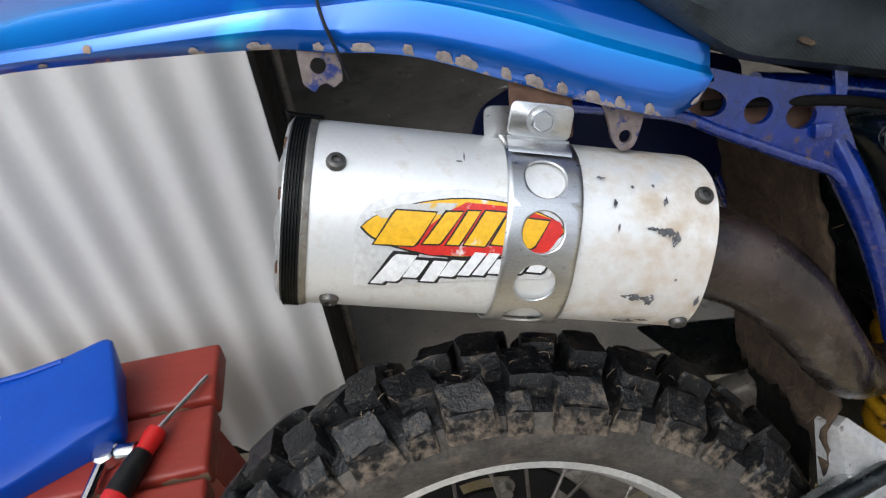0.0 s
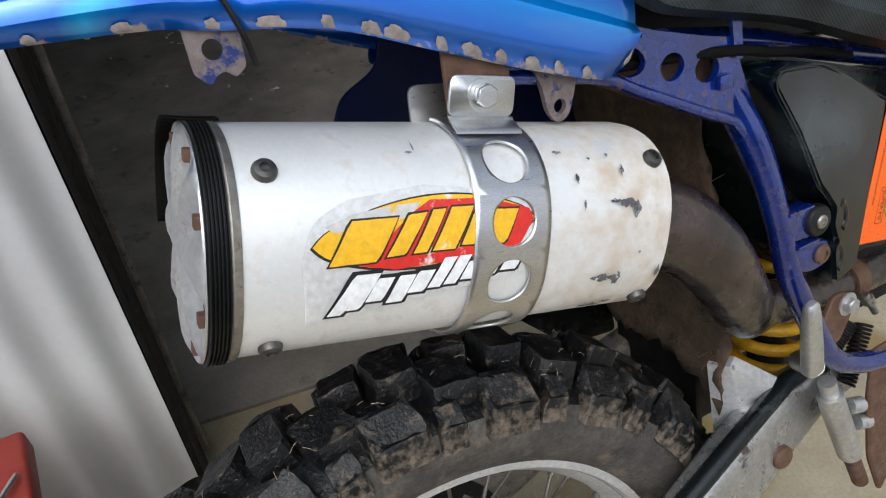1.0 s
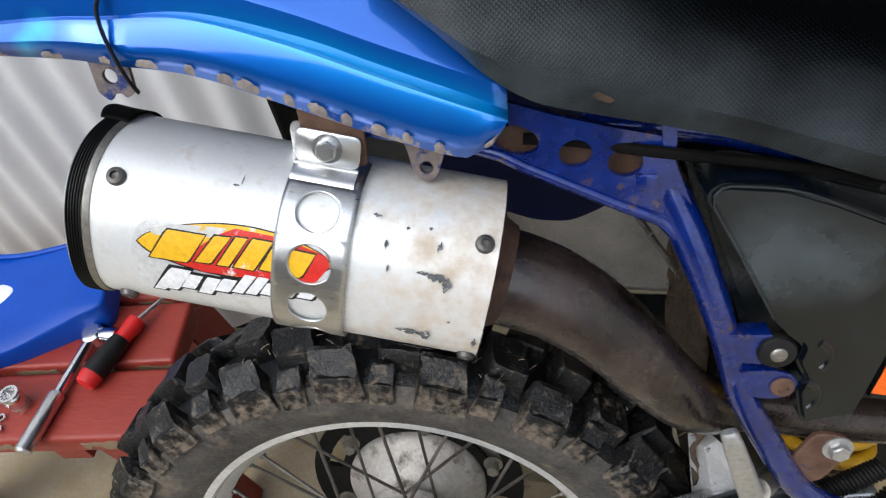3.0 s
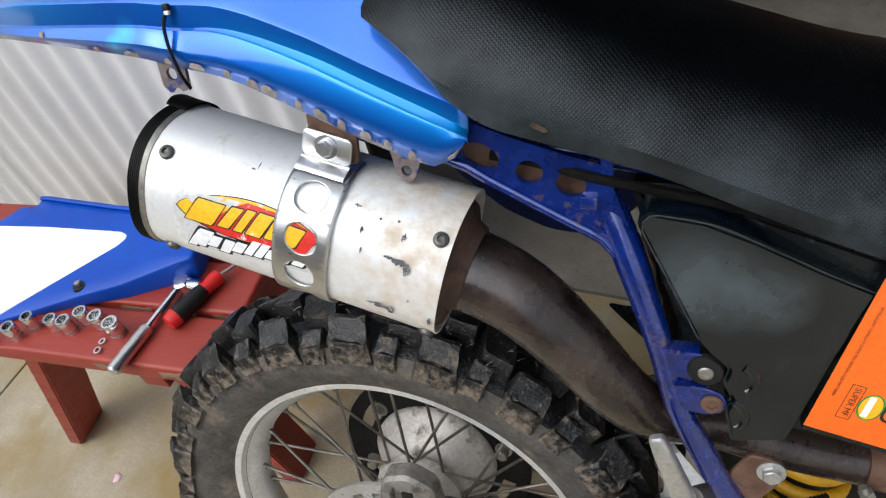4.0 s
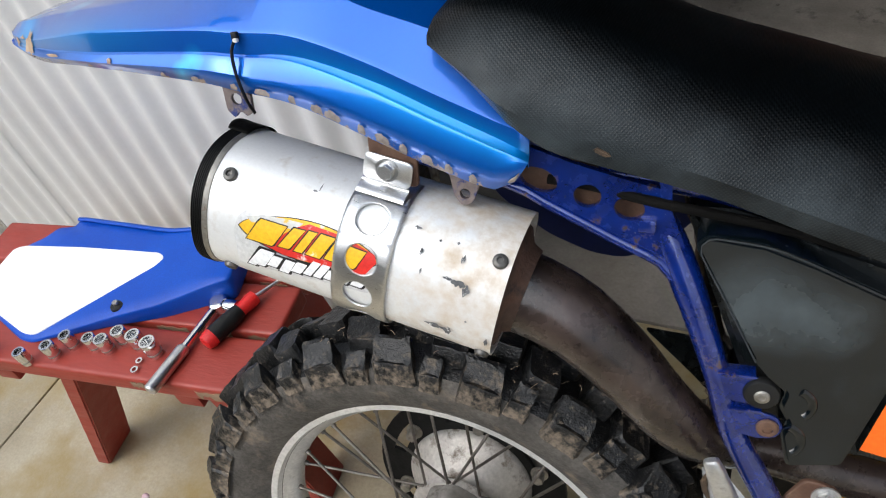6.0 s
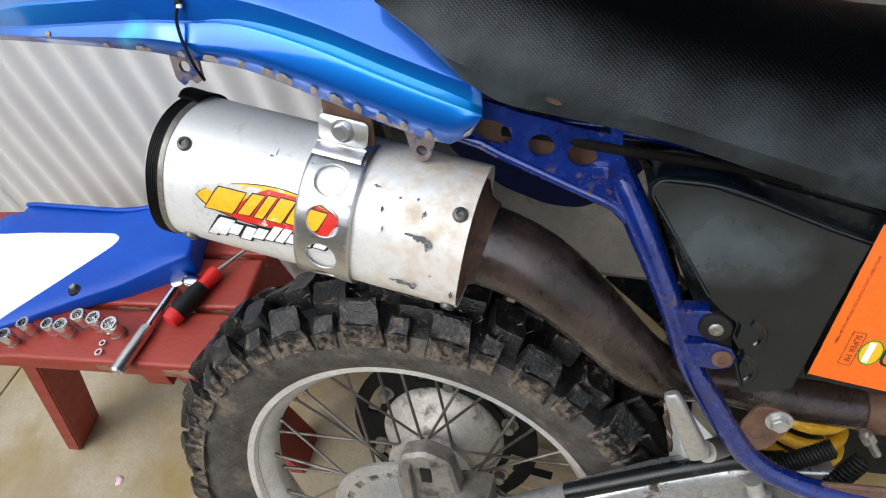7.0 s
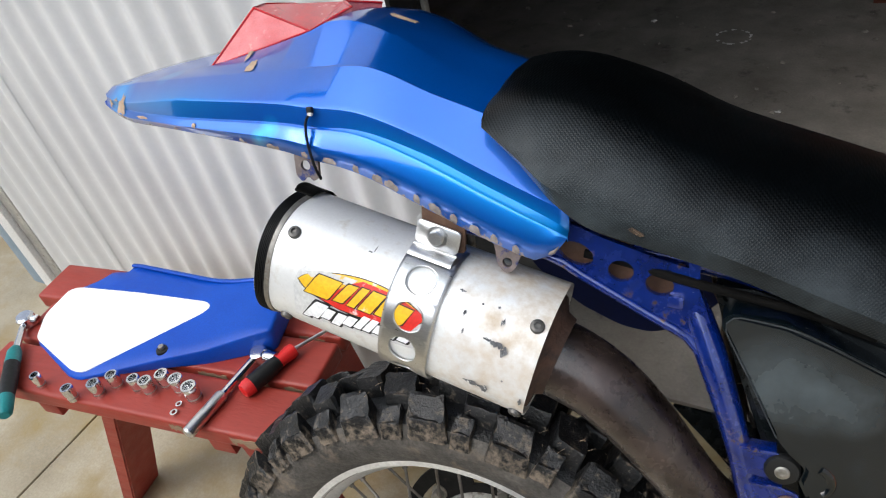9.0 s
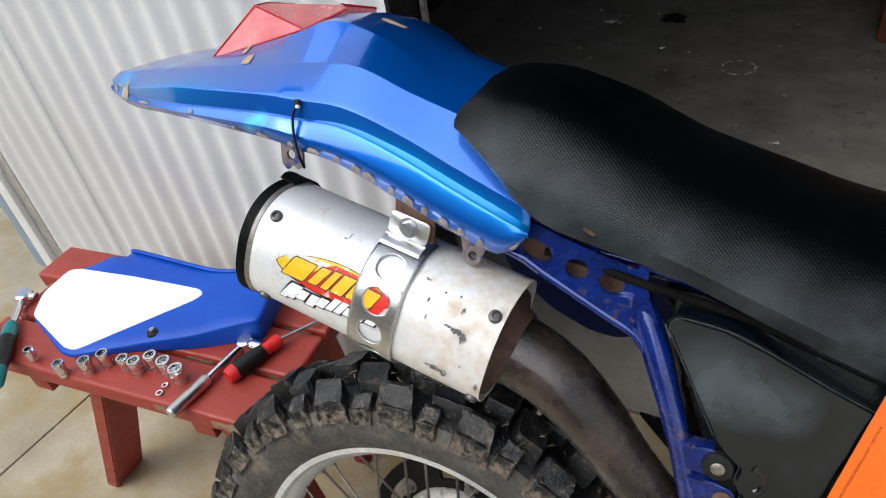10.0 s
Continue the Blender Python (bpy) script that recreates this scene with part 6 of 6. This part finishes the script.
# offcut of board lying behind the wheel
board = thing("board", "pale worn offcut of wooden board lying on the concrete", "board", pose(0.085, 0.215, 0.0, 0, 0, -8))
part("plank", box((0.17, 0.075, 0.016), (0, 0, 0.0085), 0.003), BOARD, board)
# nothing is cut: a black strip paints the slot's dark inside
part("slot", box((0.07, 0.014, 0.002), (0.005, -0.008, 0.0168), 0.0004), BLACK_RUBBER, board, "black strip on the board in place of a slot's shade")

# litter
def scrap(name, label, category, at, r, mat, seed):
    rnd = random.Random(seed)
    bm = bmesh.new()
    c = bm.verts.new((0, 0, 0.0035))
    rim_v = [bm.verts.new((r * rnd.uniform(0.5, 1.2) * math.cos(t), r * rnd.uniform(0.4, 1.0) * math.sin(t), rnd.uniform(0.0005, 0.003))) for t in np.linspace(0, 2 * math.pi, 11, False)]
    for i in range(11):
        bm.faces.new((c, rim_v[i], rim_v[(i + 1) % 11]))
    ob = solid(name, bm, mat, label, category, at, angle=80)
    thick = ob.modifiers.new("thickness", "SOLIDIFY")
    thick.thickness = 0.0006
    return ob


scrap("petal", "pale pink flower petal on the concrete", "petal", pose(-0.725, 0.094, 0, 0, 0, 70), 0.012, PINK, 1)
scrap("paper_scrap", "torn scrap of white paper on the garage floor", "paper", pose(-0.374, 2.78, 0, 0, 0, 20), 0.03, PALE, 2)
scrap("oily_rag", "dark oily rag lying on the garage floor", "rag", pose(-0.11, 2.82, 0), 0.07, BLACK_RUBBER, 3)
scrap("wood_chip", "pale wood chip on the garage floor", "wood chip", pose(0.363, 1.827, 0), 0.012, PALE, 4)
scrap("wood_chip", "pale wood chip on the garage floor", "wood chip", pose(-0.107, 2.513, 0, 0, 0, 50), 0.014, PALE, 5)
bm = bmesh.new()
rnd = random.Random(5)
for i in range(40):
    if rnd.random() < 0.35:
        continue
    a0, a1 = 2 * math.pi * i / 40, 2 * math.pi * (i + 1) / 40
    r0, r1 = 0.056 + rnd.uniform(-0.003, 0.003), 0.062 + rnd.uniform(-0.002, 0.006)
    bm.faces.new([bm.verts.new((r * math.cos(t), r * math.sin(t), 0.0006)) for r, t in ((r0, a0), (r1, a0), (r1, a1), (r0, a1))])
solid("paint_ring", bm, PALE, "broken ring of spilt pale paint on the garage floor", "paint stain", pose(0.2, 2.36, 0), kind="structure")
rnd = random.Random(11)
bm = bmesh.new()
for i in range(260):
    x, y = rnd.uniform(-1.1, 1.2), rnd.uniform(0.75, 3.4)
    r = rnd.choice((0.003, 0.004, 0.005, 0.007, 0.011))
    pts = [(x + r * rnd.uniform(0.4, 1.3) * math.cos(t), y + r * rnd.uniform(0.4, 1.3) * math.sin(t)) for t in np.linspace(0, 2 * math.pi, 6, False)]
    low, high = [bm.verts.new((*q, 0.0002)) for q in pts], [bm.verts.new((x + (q[0] - x) * 0.6, y + (q[1] - y) * 0.6, r * 0.5)) for q in pts]
    bm.faces.new(high)
    for k in range(6):
        bm.faces.new((low[k], low[(k + 1) % 6], high[(k + 1) % 6], high[k]))
solid("debris", bm, DEBRIS, "scattered crumbs of grit and wood on the garage floor", "debris", kind="stuff")
